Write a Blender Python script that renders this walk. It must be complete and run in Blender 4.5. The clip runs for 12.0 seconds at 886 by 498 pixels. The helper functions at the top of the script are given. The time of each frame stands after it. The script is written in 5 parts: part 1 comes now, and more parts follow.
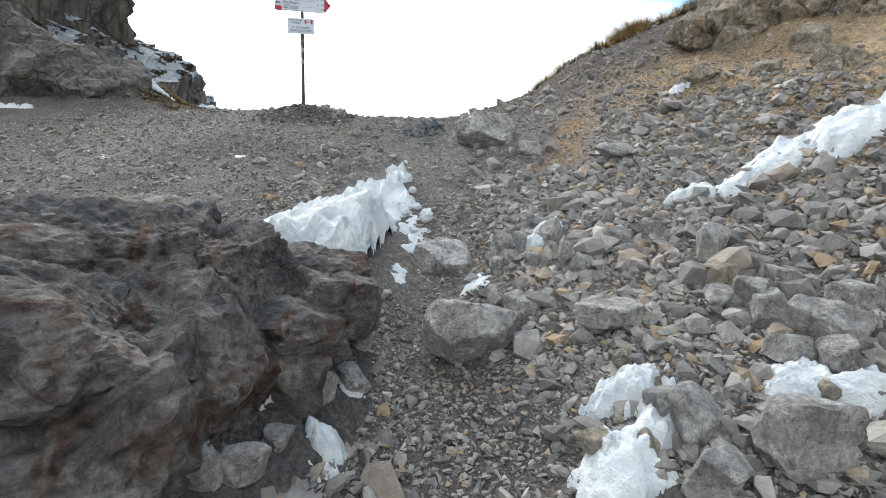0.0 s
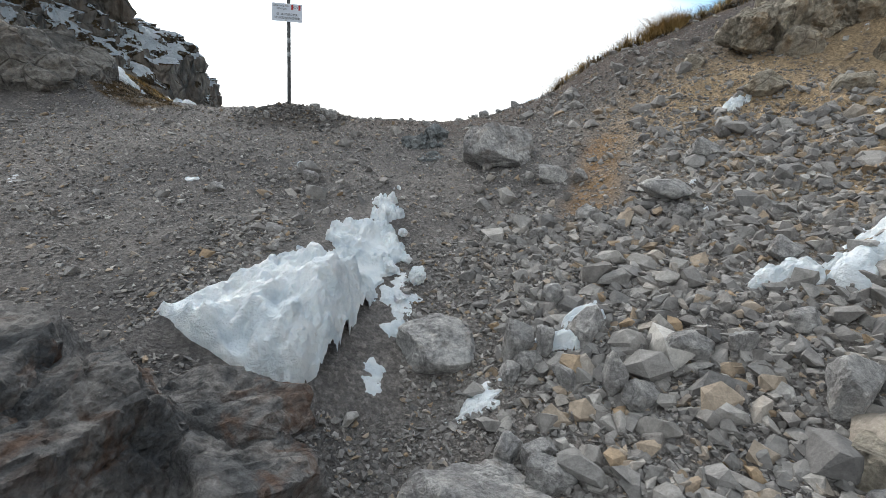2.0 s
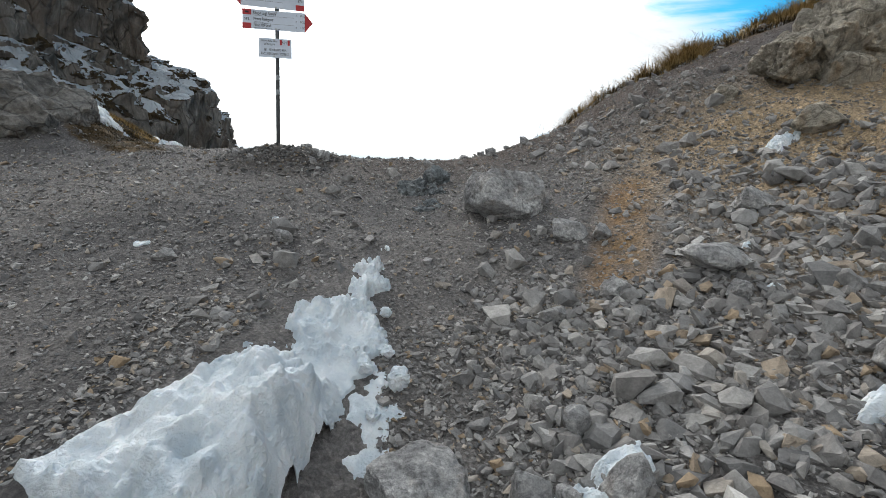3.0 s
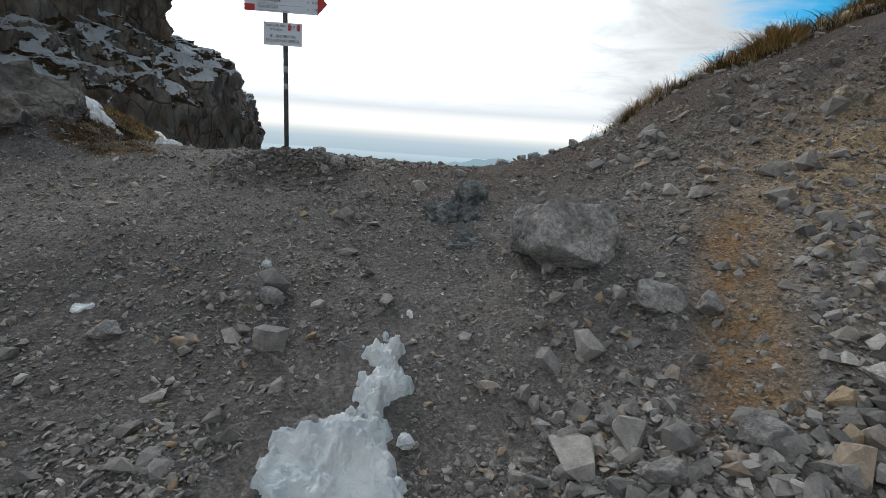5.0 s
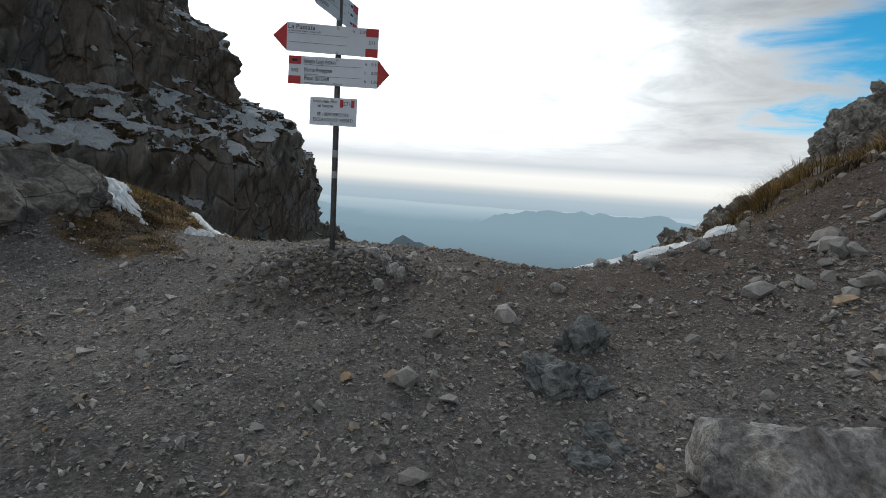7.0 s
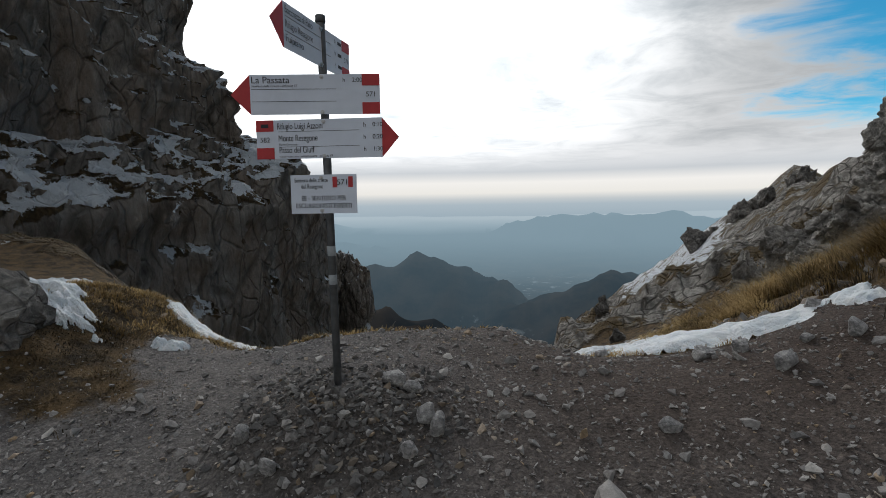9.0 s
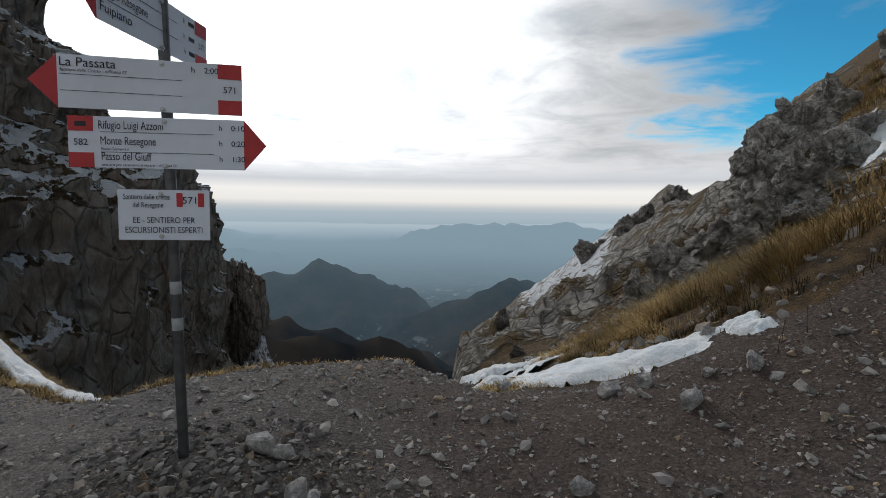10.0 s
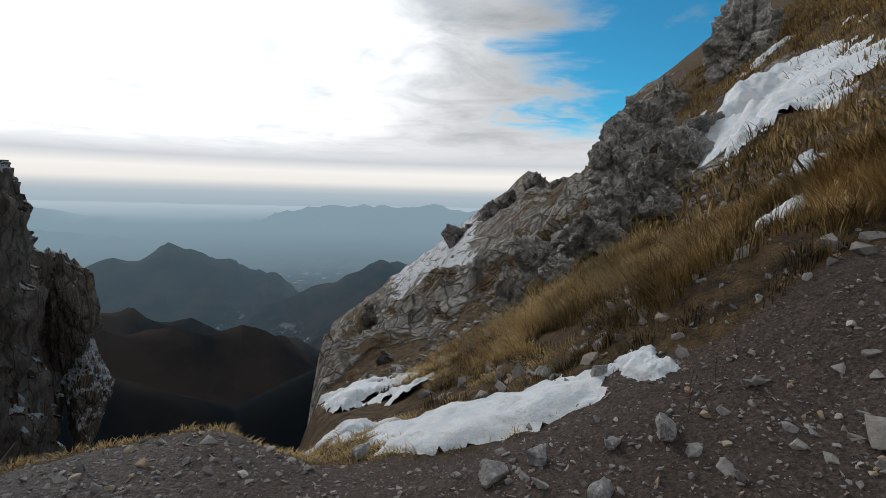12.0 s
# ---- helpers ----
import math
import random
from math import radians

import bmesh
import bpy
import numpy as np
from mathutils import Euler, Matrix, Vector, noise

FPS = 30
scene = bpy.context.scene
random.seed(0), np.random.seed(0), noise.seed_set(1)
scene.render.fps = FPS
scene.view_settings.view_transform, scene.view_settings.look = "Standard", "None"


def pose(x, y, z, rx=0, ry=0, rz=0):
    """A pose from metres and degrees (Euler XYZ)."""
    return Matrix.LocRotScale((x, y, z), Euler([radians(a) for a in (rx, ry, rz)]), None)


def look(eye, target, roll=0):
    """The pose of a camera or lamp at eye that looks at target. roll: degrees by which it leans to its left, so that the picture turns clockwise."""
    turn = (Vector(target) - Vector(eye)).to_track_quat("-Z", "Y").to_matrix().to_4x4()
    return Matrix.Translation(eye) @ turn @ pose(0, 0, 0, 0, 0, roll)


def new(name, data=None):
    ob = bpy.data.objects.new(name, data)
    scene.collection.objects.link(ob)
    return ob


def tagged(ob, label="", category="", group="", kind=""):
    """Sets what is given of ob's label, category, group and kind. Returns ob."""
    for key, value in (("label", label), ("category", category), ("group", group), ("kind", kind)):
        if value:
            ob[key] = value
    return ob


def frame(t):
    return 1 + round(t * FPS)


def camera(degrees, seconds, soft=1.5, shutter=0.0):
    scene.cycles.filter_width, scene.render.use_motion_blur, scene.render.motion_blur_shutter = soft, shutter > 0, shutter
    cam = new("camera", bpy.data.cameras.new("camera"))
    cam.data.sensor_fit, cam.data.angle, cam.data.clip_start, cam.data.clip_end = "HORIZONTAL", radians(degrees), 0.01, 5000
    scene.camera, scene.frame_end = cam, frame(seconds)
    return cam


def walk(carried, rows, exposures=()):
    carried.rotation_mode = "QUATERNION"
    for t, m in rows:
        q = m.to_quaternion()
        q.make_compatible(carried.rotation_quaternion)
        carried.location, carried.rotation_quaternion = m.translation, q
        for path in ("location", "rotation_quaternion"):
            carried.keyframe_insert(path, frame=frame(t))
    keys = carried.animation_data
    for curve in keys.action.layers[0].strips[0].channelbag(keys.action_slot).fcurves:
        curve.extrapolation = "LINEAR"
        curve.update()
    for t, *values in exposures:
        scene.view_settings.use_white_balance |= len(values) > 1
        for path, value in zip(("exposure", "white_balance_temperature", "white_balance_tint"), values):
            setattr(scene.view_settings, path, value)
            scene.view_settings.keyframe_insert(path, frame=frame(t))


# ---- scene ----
cam = camera(82.6, 12.0, soft=0.85)
PATH = [
    (0, (0.861, -6.417, -0.476), (1.134, -4.473, -0.857), 2.6),
    (0.5, (0.887, -6.237, -0.447), (1.191, -4.289, -0.782), 3.0),
    (1, (0.9, -5.991, -0.374), (1.182, -4.032, -0.665), 5.0),
    (1.5, (0.922, -5.823, -0.262), (1.179, -3.903, -0.758), 3.5),
    (2, (0.995, -5.613, -0.231), (1.246, -3.677, -0.665), 4.1),
    (2.5, (1.033, -5.368, -0.179), (1.307, -3.413, -0.503), 3.6),
    (2.7, (1.141, -5.243, -0.136), (1.378, -3.284, -0.465), 3.3),
    (4.3, (1.119, -4.572, 0.025), (1.259, -2.623, -0.402), 3.4),
    (4.5, (1.124, -4.501, 0.085), (1.247, -2.556, -0.367), 3.8),
    (5, (1.117, -4.288, 0.119), (1.221, -2.334, -0.292), 3.9),
    (5.5, (1.093, -3.981, 0.154), (1.172, -2.007, -0.157), 4.5),
    (6, (1.048, -3.723, 0.307), (1.06, -1.747, -0.001), 2.5),
    (6.5, (0.99, -3.499, 0.361), (0.936, -1.521, 0.069), 3.5),
    (7, (0.895, -3.214, 0.422), (0.788, -1.23, 0.194), 4.1),
    (7.2, (0.841, -3.108, 0.47), (0.723, -1.123, 0.255), 4.5),
    (8.8, (0.673, -2.304, 0.759), (0.458, -0.323, 0.584), 0.5),
    (9, (0.685, -2.235, 0.808), (0.52, -0.25, 0.63), -0.8),
    (9.5, (0.717, -2.071, 0.872), (0.731, -0.079, 0.696), 0.0),
    (10, (0.74, -1.868, 0.881), (0.954, 0.115, 0.733), 0.7),
    (10.5, (0.749, -1.66, 0.949), (1.124, 0.297, 0.779), 2.3),
    (11, (0.785, -1.517, 1.027), (1.316, 0.399, 0.815), 1.8),
    (11.5, (0.866, -1.334, 1.031), (1.506, 0.549, 0.821), 0.1),
    (12, (0.998, -1.103, 1.055), (1.709, 0.755, 0.845), 1.4),
]
walk(cam, [(t, look(eye, target, roll)) for t, eye, target, roll in PATH],
     exposures=((0, 1.45, 6250, 10), (1.5, 1.14, 6250, 10), (2.5, 0.96, 6250, 10), (4.5, 0.48, 6250, 10), (5.5, 0.22, 6250, 10), (7, 0.13, 6250, 10), (9, -0.04, 6350, 12), (12, 0.0, 6350, 13)))

# ---- light, sky ----
SUN_AZ, SUN_EL = -16.0, 27.0
sun_dir = Vector((math.sin(radians(SUN_AZ)) * math.cos(radians(SUN_EL)), math.cos(radians(SUN_AZ)) * math.cos(radians(SUN_EL)), math.sin(radians(SUN_EL))))
sun = new("sun", bpy.data.lights.new("sun", "SUN"))
sun.data.energy, sun.data.angle, sun.data.color = 1.1, radians(14), (1.0, 0.93, 0.83)
sun.matrix_world = look((0, 0, 30), Vector((0, 0, 30)) - sun_dir)


def math_node(nt, op, a, b=None, clamp=False):
    n = nt.nodes.new("ShaderNodeMath")
    n.operation, n.use_clamp = op, clamp
    for i, v in enumerate((a, b)):
        if v is None:
            continue
        if isinstance(v, (int, float)):
            n.inputs[i].default_value = v
        else:
            nt.links.new(v, n.inputs[i])
    return n.outputs[0]


def ramp(nt, fac, stops):
    n = nt.nodes.new("ShaderNodeValToRGB")
    e = n.color_ramp.elements
    while len(e) < len(stops):
        e.new(0.5)
    for el, (p, c) in zip(e, stops):
        el.position = p
        el.color = (*c, 1) if len(c) == 3 else c
    nt.links.new(fac, n.inputs[0])
    return n.outputs[0]


def step(nt, fac, a, b):
    n = nt.nodes.new("ShaderNodeMapRange")
    n.interpolation_type = "SMOOTHSTEP"
    n.inputs[1].default_value, n.inputs[2].default_value = a, b
    nt.links.new(fac, n.inputs[0])
    return n.outputs[0]


def mixc(nt, fac, a, b, mode="MIX"):
    n = nt.nodes.new("ShaderNodeMix")
    n.data_type, n.blend_type = "RGBA", mode
    for i, v in ((0, fac), (6, a), (7, b)):
        if isinstance(v, (int, float)):
            n.inputs[i].default_value = v
        elif isinstance(v, tuple):
            n.inputs[i].default_value = (*v, 1)
        else:
            nt.links.new(v, n.inputs[i])
    return n.outputs[2]


def noise_tex(nt, vec, scale, detail=6, rough=0.55, dist=0.0):
    n = nt.nodes.new("ShaderNodeTexNoise")
    n.inputs["Scale"].default_value, n.inputs["Detail"].default_value = scale, detail
    n.inputs["Roughness"].default_value, n.inputs["Distortion"].default_value = rough, dist
    if vec is not None:
        nt.links.new(vec, n.inputs["Vector"])
    return n.outputs[0]


def make_world():
    w = bpy.data.worlds.new("sky")
    scene.world = w
    w.use_nodes = True
    nt = w.node_tree
    nt.nodes.clear()
    out = nt.nodes.new("ShaderNodeOutputWorld")
    bg = nt.nodes.new("ShaderNodeBackground")
    bg.inputs[1].default_value = 1.0
    sky = nt.nodes.new("ShaderNodeTexSky")
    sky.sky_type, sky.sun_disc = "NISHITA", False
    sky.sun_elevation, sky.sun_rotation = radians(SUN_EL), radians(SUN_AZ)
    sky.altitude = 1800
    clear = mixc(nt, 1.0, sky.outputs[0], (0.022, 0.092, 0.105), "MULTIPLY")
    tc = nt.nodes.new("ShaderNodeTexCoord")
    d = tc.outputs["Generated"]
    sep = nt.nodes.new("ShaderNodeSeparateXYZ")
    nt.links.new(d, sep.inputs[0])
    z = sep.outputs[2]
    # cloud deck seen in perspective
    zz = math_node(nt, "ADD", math_node(nt, "MAXIMUM", z, 0.0), 0.07)
    deck = nt.nodes.new("ShaderNodeCombineXYZ")
    nt.links.new(math_node(nt, "DIVIDE", sep.outputs[0], zz), deck.inputs[0])
    nt.links.new(math_node(nt, "DIVIDE", sep.outputs[1], zz), deck.inputs[1])
    big = noise_tex(nt, deck.outputs[0], 0.42, 7, 0.56, 0.5)
    fine = noise_tex(nt, deck.outputs[0], 1.5, 8, 0.6, 0.8)
    # nearness to the sun behind the clouds
    dot = nt.nodes.new("ShaderNodeVectorMath")
    dot.operation = "DOT_PRODUCT"
    nt.links.new(d, dot.inputs[0])
    dot.inputs[1].default_value = sun_dir
    near = math_node(nt, "POWER", step(nt, dot.outputs["Value"], 0.70, 1.0), 1.25)
    cover = math_node(nt, "ADD", math_node(nt, "MULTIPLY", big, 0.6), math_node(nt, "MULTIPLY", fine, 0.4))
    shade = ramp(nt, cover, [(0.32, (0.96, 0.98, 1.0)), (0.47, (0.72, 0.75, 0.77)), (0.60, (0.40, 0.44, 0.47))])
    glow = math_node(nt, "ADD", math_node(nt, "MULTIPLY", near, 1.6), 0.8)
    gl = nt.nodes.new("ShaderNodeCombineColor")
    for i, k in enumerate((1.0, 0.985, 0.95)):
        nt.links.new(math_node(nt, "MULTIPLY", glow, k), gl.inputs[i])
    cloud = mixc(nt, 1.0, shade, gl.outputs[0], "MULTIPLY")
    # the sky clears away from the sun
    clr = nt.nodes.new("ShaderNodeVectorMath")
    clr.operation = "DOT_PRODUCT"
    nt.links.new(d, clr.inputs[0])
    clr.inputs[1].default_value = Vector((0.78, 0.42, 0.47)).normalized()
    gap = step(nt, math_node(nt, "ADD", clr.outputs["Value"], math_node(nt, "MULTIPLY", math_node(nt, "SUBTRACT", cover, 0.5), -0.75)), 0.82, 0.925)
    col = mixc(nt, gap, cloud, clear)
    # pale haze over the plain
    haze = ramp(nt, math_node(nt, "ADD", math_node(nt, "MULTIPLY", z, 4.0), 0.5), [(0.26, (0.24, 0.28, 0.30)), (0.40, (0.35, 0.44, 0.49)), (0.49, (0.42, 0.50, 0.54)), (0.53, (0.56, 0.60, 0.60)), (0.58, (0.86, 0.84, 0.77)), (0.66, (0.92, 0.90, 0.84)), (0.74, (0.62, 0.65, 0.66)), (0.85, (0.82, 0.83, 0.82))])
    low = mixc(nt, step(nt, math_node(nt, "ADD", z, math_node(nt, "MULTIPLY", math_node(nt, "SUBTRACT", big, 0.5), 0.05)), 0.05, 0.15), haze, col)
    nt.links.new(low, bg.inputs[0])
    nt.links.new(bg.outputs[0], out.inputs[0])


make_world()


# ---- materials ----
def material(name, rough=0.9, spec=0.3):
    m = bpy.data.materials.new(name)
    m.use_nodes = True
    nt = m.node_tree
    b = nt.nodes["Principled BSDF"]
    b.inputs["Roughness"].default_value = rough
    b.inputs["Specular IOR Level"].default_value = spec
    return m, nt, b


def position(nt):
    return nt.nodes.new("ShaderNodeNewGeometry").outputs["Position"]


def bump(nt, b, height, strength, distance):
    n = nt.nodes.new("ShaderNodeBump")
    n.inputs["Strength"].default_value, n.inputs["Distance"].default_value = strength, distance
    nt.links.new(height, n.inputs["Height"])
    nt.links.new(n.outputs[0], b.inputs["Normal"])


def voronoi(nt, vec, scale, feature="F1"):
    n = nt.nodes.new("ShaderNodeTexVoronoi")
    n.feature = feature
    n.inputs["Scale"].default_value = scale
    nt.links.new(vec, n.inputs["Vector"])
    return n


def rock_material(name, dark, light, warm, warm_amount=0.35, crack=1.0, size=1.0):
    m, nt, b = material(name, 0.92, 0.25)
    tc = nt.nodes.new("ShaderNodeTexCoord")
    p = tc.outputs["Object"]
    big = noise_tex(nt, p, 1.3 / size, 6, 0.6, 0.6)
    fine = noise_tex(nt, p, 14 / size, 8, 0.7)
    grain = noise_tex(nt, p, 70 / size, 4, 0.7)
    col = mixc(nt, step(nt, big, 0.35, 0.66), dark, light)
    col = mixc(nt, math_node(nt, "MULTIPLY", step(nt, noise_tex(nt, p, 2.6 / size, 5, 0.6, 1.0), 0.5, 0.68), warm_amount), col, warm)
    col = mixc(nt, 0.9, col, ramp(nt, fine, [(0.3, (0.32, 0.32, 0.32)), (0.48, (0.85, 0.85, 0.85)), (0.7, (1.5, 1.5, 1.48))]), "MULTIPLY")
    col = mixc(nt, 0.5, col, ramp(nt, grain, [(0.3, (0.6, 0.6, 0.6)), (0.7, (1.2, 1.2, 1.2))]), "MULTIPLY")
    vor = voronoi(nt, mixc(nt, 0.12, p, noise_tex_color(nt, p, 3 / size)), 3.2 / size, "DISTANCE_TO_EDGE")
    crk = step(nt, vor.outputs[0], 0.0, 0.035)
    col = mixc(nt, math_node(nt, "MULTIPLY", math_node(nt, "SUBTRACT", 1.0, crk), 0.55 * crack), col, (0.035, 0.032, 0.03))
    nt.links.new(col, b.inputs["Base Color"])
    h = math_node(nt, "ADD", math_node(nt, "MULTIPLY", fine, 0.8), math_node(nt, "ADD", math_node(nt, "MULTIPLY", grain, 0.25), math_node(nt, "MULTIPLY", crk, 0.35 * crack)))
    bump(nt, b, h, 1.0, 0.11 * size)
    return m


def noise_tex_color(nt, vec, scale):
    n = nt.nodes.new("ShaderNodeTexNoise")
    n.inputs["Scale"].default_value = scale
    nt.links.new(vec, n.inputs["Vector"])
    return n.outputs[1]


def attribute(nt, name):
    n = nt.nodes.new("ShaderNodeAttribute")
    n.attribute_name = name
    return n.outputs["Fac"]


def ground_material():
    m, nt, b = material("trail_gravel", 0.95, 0.2)
    p = position(nt)
    sep = nt.nodes.new("ShaderNodeSeparateXYZ")
    nt.links.new(p, sep.inputs[0])
    x, y = sep.outputs[0], sep.outputs[1]
    big = noise_tex(nt, p, 0.9, 6, 0.6, 0.4)
    mid = noise_tex(nt, p, 7, 8, 0.68)
    fine = noise_tex(nt, p, 60, 8, 0.75)
    warp = mixc(nt, 0.05, p, noise_tex_color(nt, p, 11))
    peb, peb2 = voronoi(nt, warp, 55), voronoi(nt, warp, 130)
    col = mixc(nt, step(nt, big, 0.35, 0.65), (0.118, 0.113, 0.114), (0.19, 0.178, 0.172))
    # ochre earth of the right bank
    ochre = math_node(nt, "MULTIPLY", step(nt, x, 2.3, 3.3), step(nt, y, -0.6, -1.8))
    ochre = math_node(nt, "MULTIPLY", ochre, step(nt, mid, 0.3, 0.5))
    col = mixc(nt, math_node(nt, "MULTIPLY", ochre, 0.9), col, (0.40, 0.30, 0.19))
    # rusty seep below the bank
    line = math_node(nt, "ABSOLUTE", math_node(nt, "SUBTRACT", math_node(nt, "SUBTRACT", x, math_node(nt, "MULTIPLY", y, 0.48)), 3.56))
    seep = math_node(nt, "MULTIPLY", step(nt, math_node(nt, "ADD", line, math_node(nt, "MULTIPLY", mid, 0.34)), 0.40, 0.24), math_node(nt, "MULTIPLY", step(nt, y, -3.25, -2.95), step(nt, y, -1.6, -2.1)))
    col = mixc(nt, math_node(nt, "MULTIPLY", seep, math_node(nt, "ADD", math_node(nt, "MULTIPLY", step(nt, mid, 0.38, 0.6), 0.5), 0.35)), col, mixc(nt, step(nt, big, 0.4, 0.62), (0.22, 0.105, 0.03), (0.31, 0.2, 0.1)))
    # reddish trodden earth by the saddle
    red = math_node(nt, "MULTIPLY", step(nt, y, -1.6, 0.2), math_node(nt, "MULTIPLY", step(nt, x, -0.6, 1.6), 0.85))
    col = mixc(nt, red, col, (0.078, 0.057, 0.047))
    # darker spoil heaped round the post
    heap = nt.nodes.new("ShaderNodeVectorMath")
    heap.operation = "DISTANCE"
    nt.links.new(p, heap.inputs[0])
    heap.inputs[1].default_value = (0.06, -0.2, -0.05)
    col = mixc(nt, math_node(nt, "MULTIPLY", step(nt, math_node(nt, "ADD", heap.outputs["Value"], math_node(nt, "MULTIPLY", mid, 0.35)), 0.8, 0.5), 0.8), col, (0.07, 0.062, 0.057))
    tint = ramp(nt, peb.outputs["Color"], [(0.0, (0.6, 0.6, 0.61)), (0.6, (0.95, 0.94, 0.92)), (1.0, (1.7, 1.68, 1.64))])
    col = mixc(nt, step(nt, mid, 0.4, 0.62), mixc(nt, 0.8, col, tint, "MULTIPLY"), mixc(nt, 0.3, col, tint, "MULTIPLY"))
    col = mixc(nt, 0.8, col, ramp(nt, fine, [(0.32, (0.4, 0.39, 0.38)), (0.5, (0.95, 0.95, 0.95)), (0.68, (1.75, 1.74, 1.7))]), "MULTIPLY")
    # turf soil
    soil = mixc(nt, step(nt, mid, 0.36, 0.62), (0.035, 0.026, 0.017), (0.115, 0.076, 0.038))
    soil = mixc(nt, 0.7, soil, ramp(nt, fine, [(0.3, (0.5, 0.5, 0.5)), (0.7, (1.5, 1.5, 1.4))]), "MULTIPLY")
    col = mixc(nt, step(nt, math_node(nt, "ADD", attribute(nt, "turf"), math_node(nt, "MULTIPLY", math_node(nt, "SUBTRACT", mid, 0.5), 0.8)), 0.3, 0.6), col, soil)
    # bare limestone
    st = nt.nodes.new("ShaderNodeVectorMath")
    st.operation = "MULTIPLY"
    nt.links.new(p, st.inputs[0])
    st.inputs[1].default_value = (1.0, 1.0, 0.8)
    rk = noise_tex(nt, st.outputs[0], 2.2, 9, 0.68, 0.8)
    lime = ramp(nt, rk, [(0.32, (0.07, 0.066, 0.06)), (0.45, (0.26, 0.248, 0.23)), (0.56, (0.40, 0.385, 0.355)), (0.7, (0.56, 0.54, 0.5))])
    lime = mixc(nt, 0.7, lime, ramp(nt, noise_tex(nt, st.outputs[0], 13, 8, 0.7), [(0.3, (0.5, 0.5, 0.5)), (0.7, (1.3, 1.3, 1.3))]), "MULTIPLY")
    wv = mixc(nt, 0.35, st.outputs[0], noise_tex_color(nt, p, 1.1))
    seam = voronoi(nt, wv, 1.6, "DISTANCE_TO_EDGE").outputs[0]
    seam2 = voronoi(nt, wv, 5.5, "DISTANCE_TO_EDGE").outputs[0]
    seams = math_node(nt, "MULTIPLY", step(nt, seam, 0.0, 0.07), step(nt, seam2, 0.0, 0.09))
    lime = mixc(nt, math_node(nt, "MULTIPLY", math_node(nt, "SUBTRACT", 1.0, seams), 0.7), lime, (0.05, 0.043, 0.035))
    tuft = step(nt, noise_tex(nt, p, 0.75, 8, 0.68), 0.5, 0.56)
    lime = mixc(nt, math_node(nt, "MULTIPLY", tuft, 0.85), lime, mixc(nt, step(nt, fine, 0.35, 0.65), (0.035, 0.026, 0.013), (0.2, 0.135, 0.055)))
    bare = step(nt, math_node(nt, "ADD", attribute(nt, "bare"), math_node(nt, "MULTIPLY", math_node(nt, "SUBTRACT", noise_tex(nt, p, 1.7, 6, 0.6), 0.5), 0.9)), 0.32, 0.5)
    col = mixc(nt, bare, col, lime)
    # thin old snow on the far rocks
    sn = step(nt, math_node(nt, "ADD", noise_tex(nt, p, 1.3, 9, 0.75), math_node(nt, "MULTIPLY", attribute(nt, "snow"), 0.22)), 0.66, 0.69)
    nz = nt.nodes.new("ShaderNodeSeparateXYZ")
    nt.links.new(nt.nodes.new("ShaderNodeNewGeometry").outputs["Normal"], nz.inputs[0])
    sn = math_node(nt, "MULTIPLY", sn, step(nt, nz.outputs[2], 0.3, 0.5))
    col = mixc(nt, sn, col, (0.74, 0.78, 0.83))
    nt.links.new(col, b.inputs["Base Color"])
    h = math_node(nt, "SUBTRACT", math_node(nt, "ADD", math_node(nt, "MULTIPLY", mid, 0.9), math_node(nt, "MULTIPLY", fine, 0.5)), math_node(nt, "ADD", math_node(nt, "MULTIPLY", peb.outputs["Distance"], 0.4), math_node(nt, "MULTIPLY", peb2.outputs["Distance"], 0.2)))
    bump(nt, b, math_node(nt, "ADD", h, math_node(nt, "MULTIPLY", math_node(nt, "MULTIPLY", math_node(nt, "ADD", rk, math_node(nt, "MULTIPLY", seams, 0.35)), bare), 12.0)), 1.0, 0.03)
    return m


def snow_material():
    m, nt, b = material("old_snow", 0.6, 0.4)
    tc = nt.nodes.new("ShaderNodeTexCoord")
    p = tc.outputs["Object"]
    n = noise_tex(nt, p, 7, 6, 0.6)
    col = mixc(nt, step(nt, n, 0.3, 0.62), (0.50, 0.57, 0.63), (0.70, 0.74, 0.77))
    dirt = step(nt, noise_tex(nt, p, 22, 8, 0.75), 0.62, 0.74)
    col = mixc(nt, math_node(nt, "MULTIPLY", dirt, 0.35), col, (0.35, 0.32, 0.29))
    nt.links.new(col, b.inputs["Base Color"])
    b.inputs["Subsurface Weight"].default_value = 0.15
    b.inputs["Subsurface Radius"].default_value = (0.02, 0.03, 0.04)
    bump(nt, b, math_node(nt, "ADD", noise_tex(nt, p, 30, 6, 0.6), math_node(nt, "MULTIPLY", noise_tex(nt, p, 160, 3, 0.6), 0.3)), 0.8, 0.03)
    return m


def plain(name, colour, rough=0.6, metal=0.0, vary=0.15, scale=30):
    m, nt, b = material(name, rough, 0.4)
    b.inputs["Metallic"].default_value = metal
    tc = nt.nodes.new("ShaderNodeTexCoord")
    n = noise_tex(nt, tc.outputs["Object"], scale, 6, 0.65)
    col = mixc(nt, 1.0, colour, ramp(nt, n, [(0.3, (1 - vary,) * 3), (0.7, (1 + vary,) * 3)]), "MULTIPLY")
    nt.links.new(col, b.inputs["Base Color"])
    return m


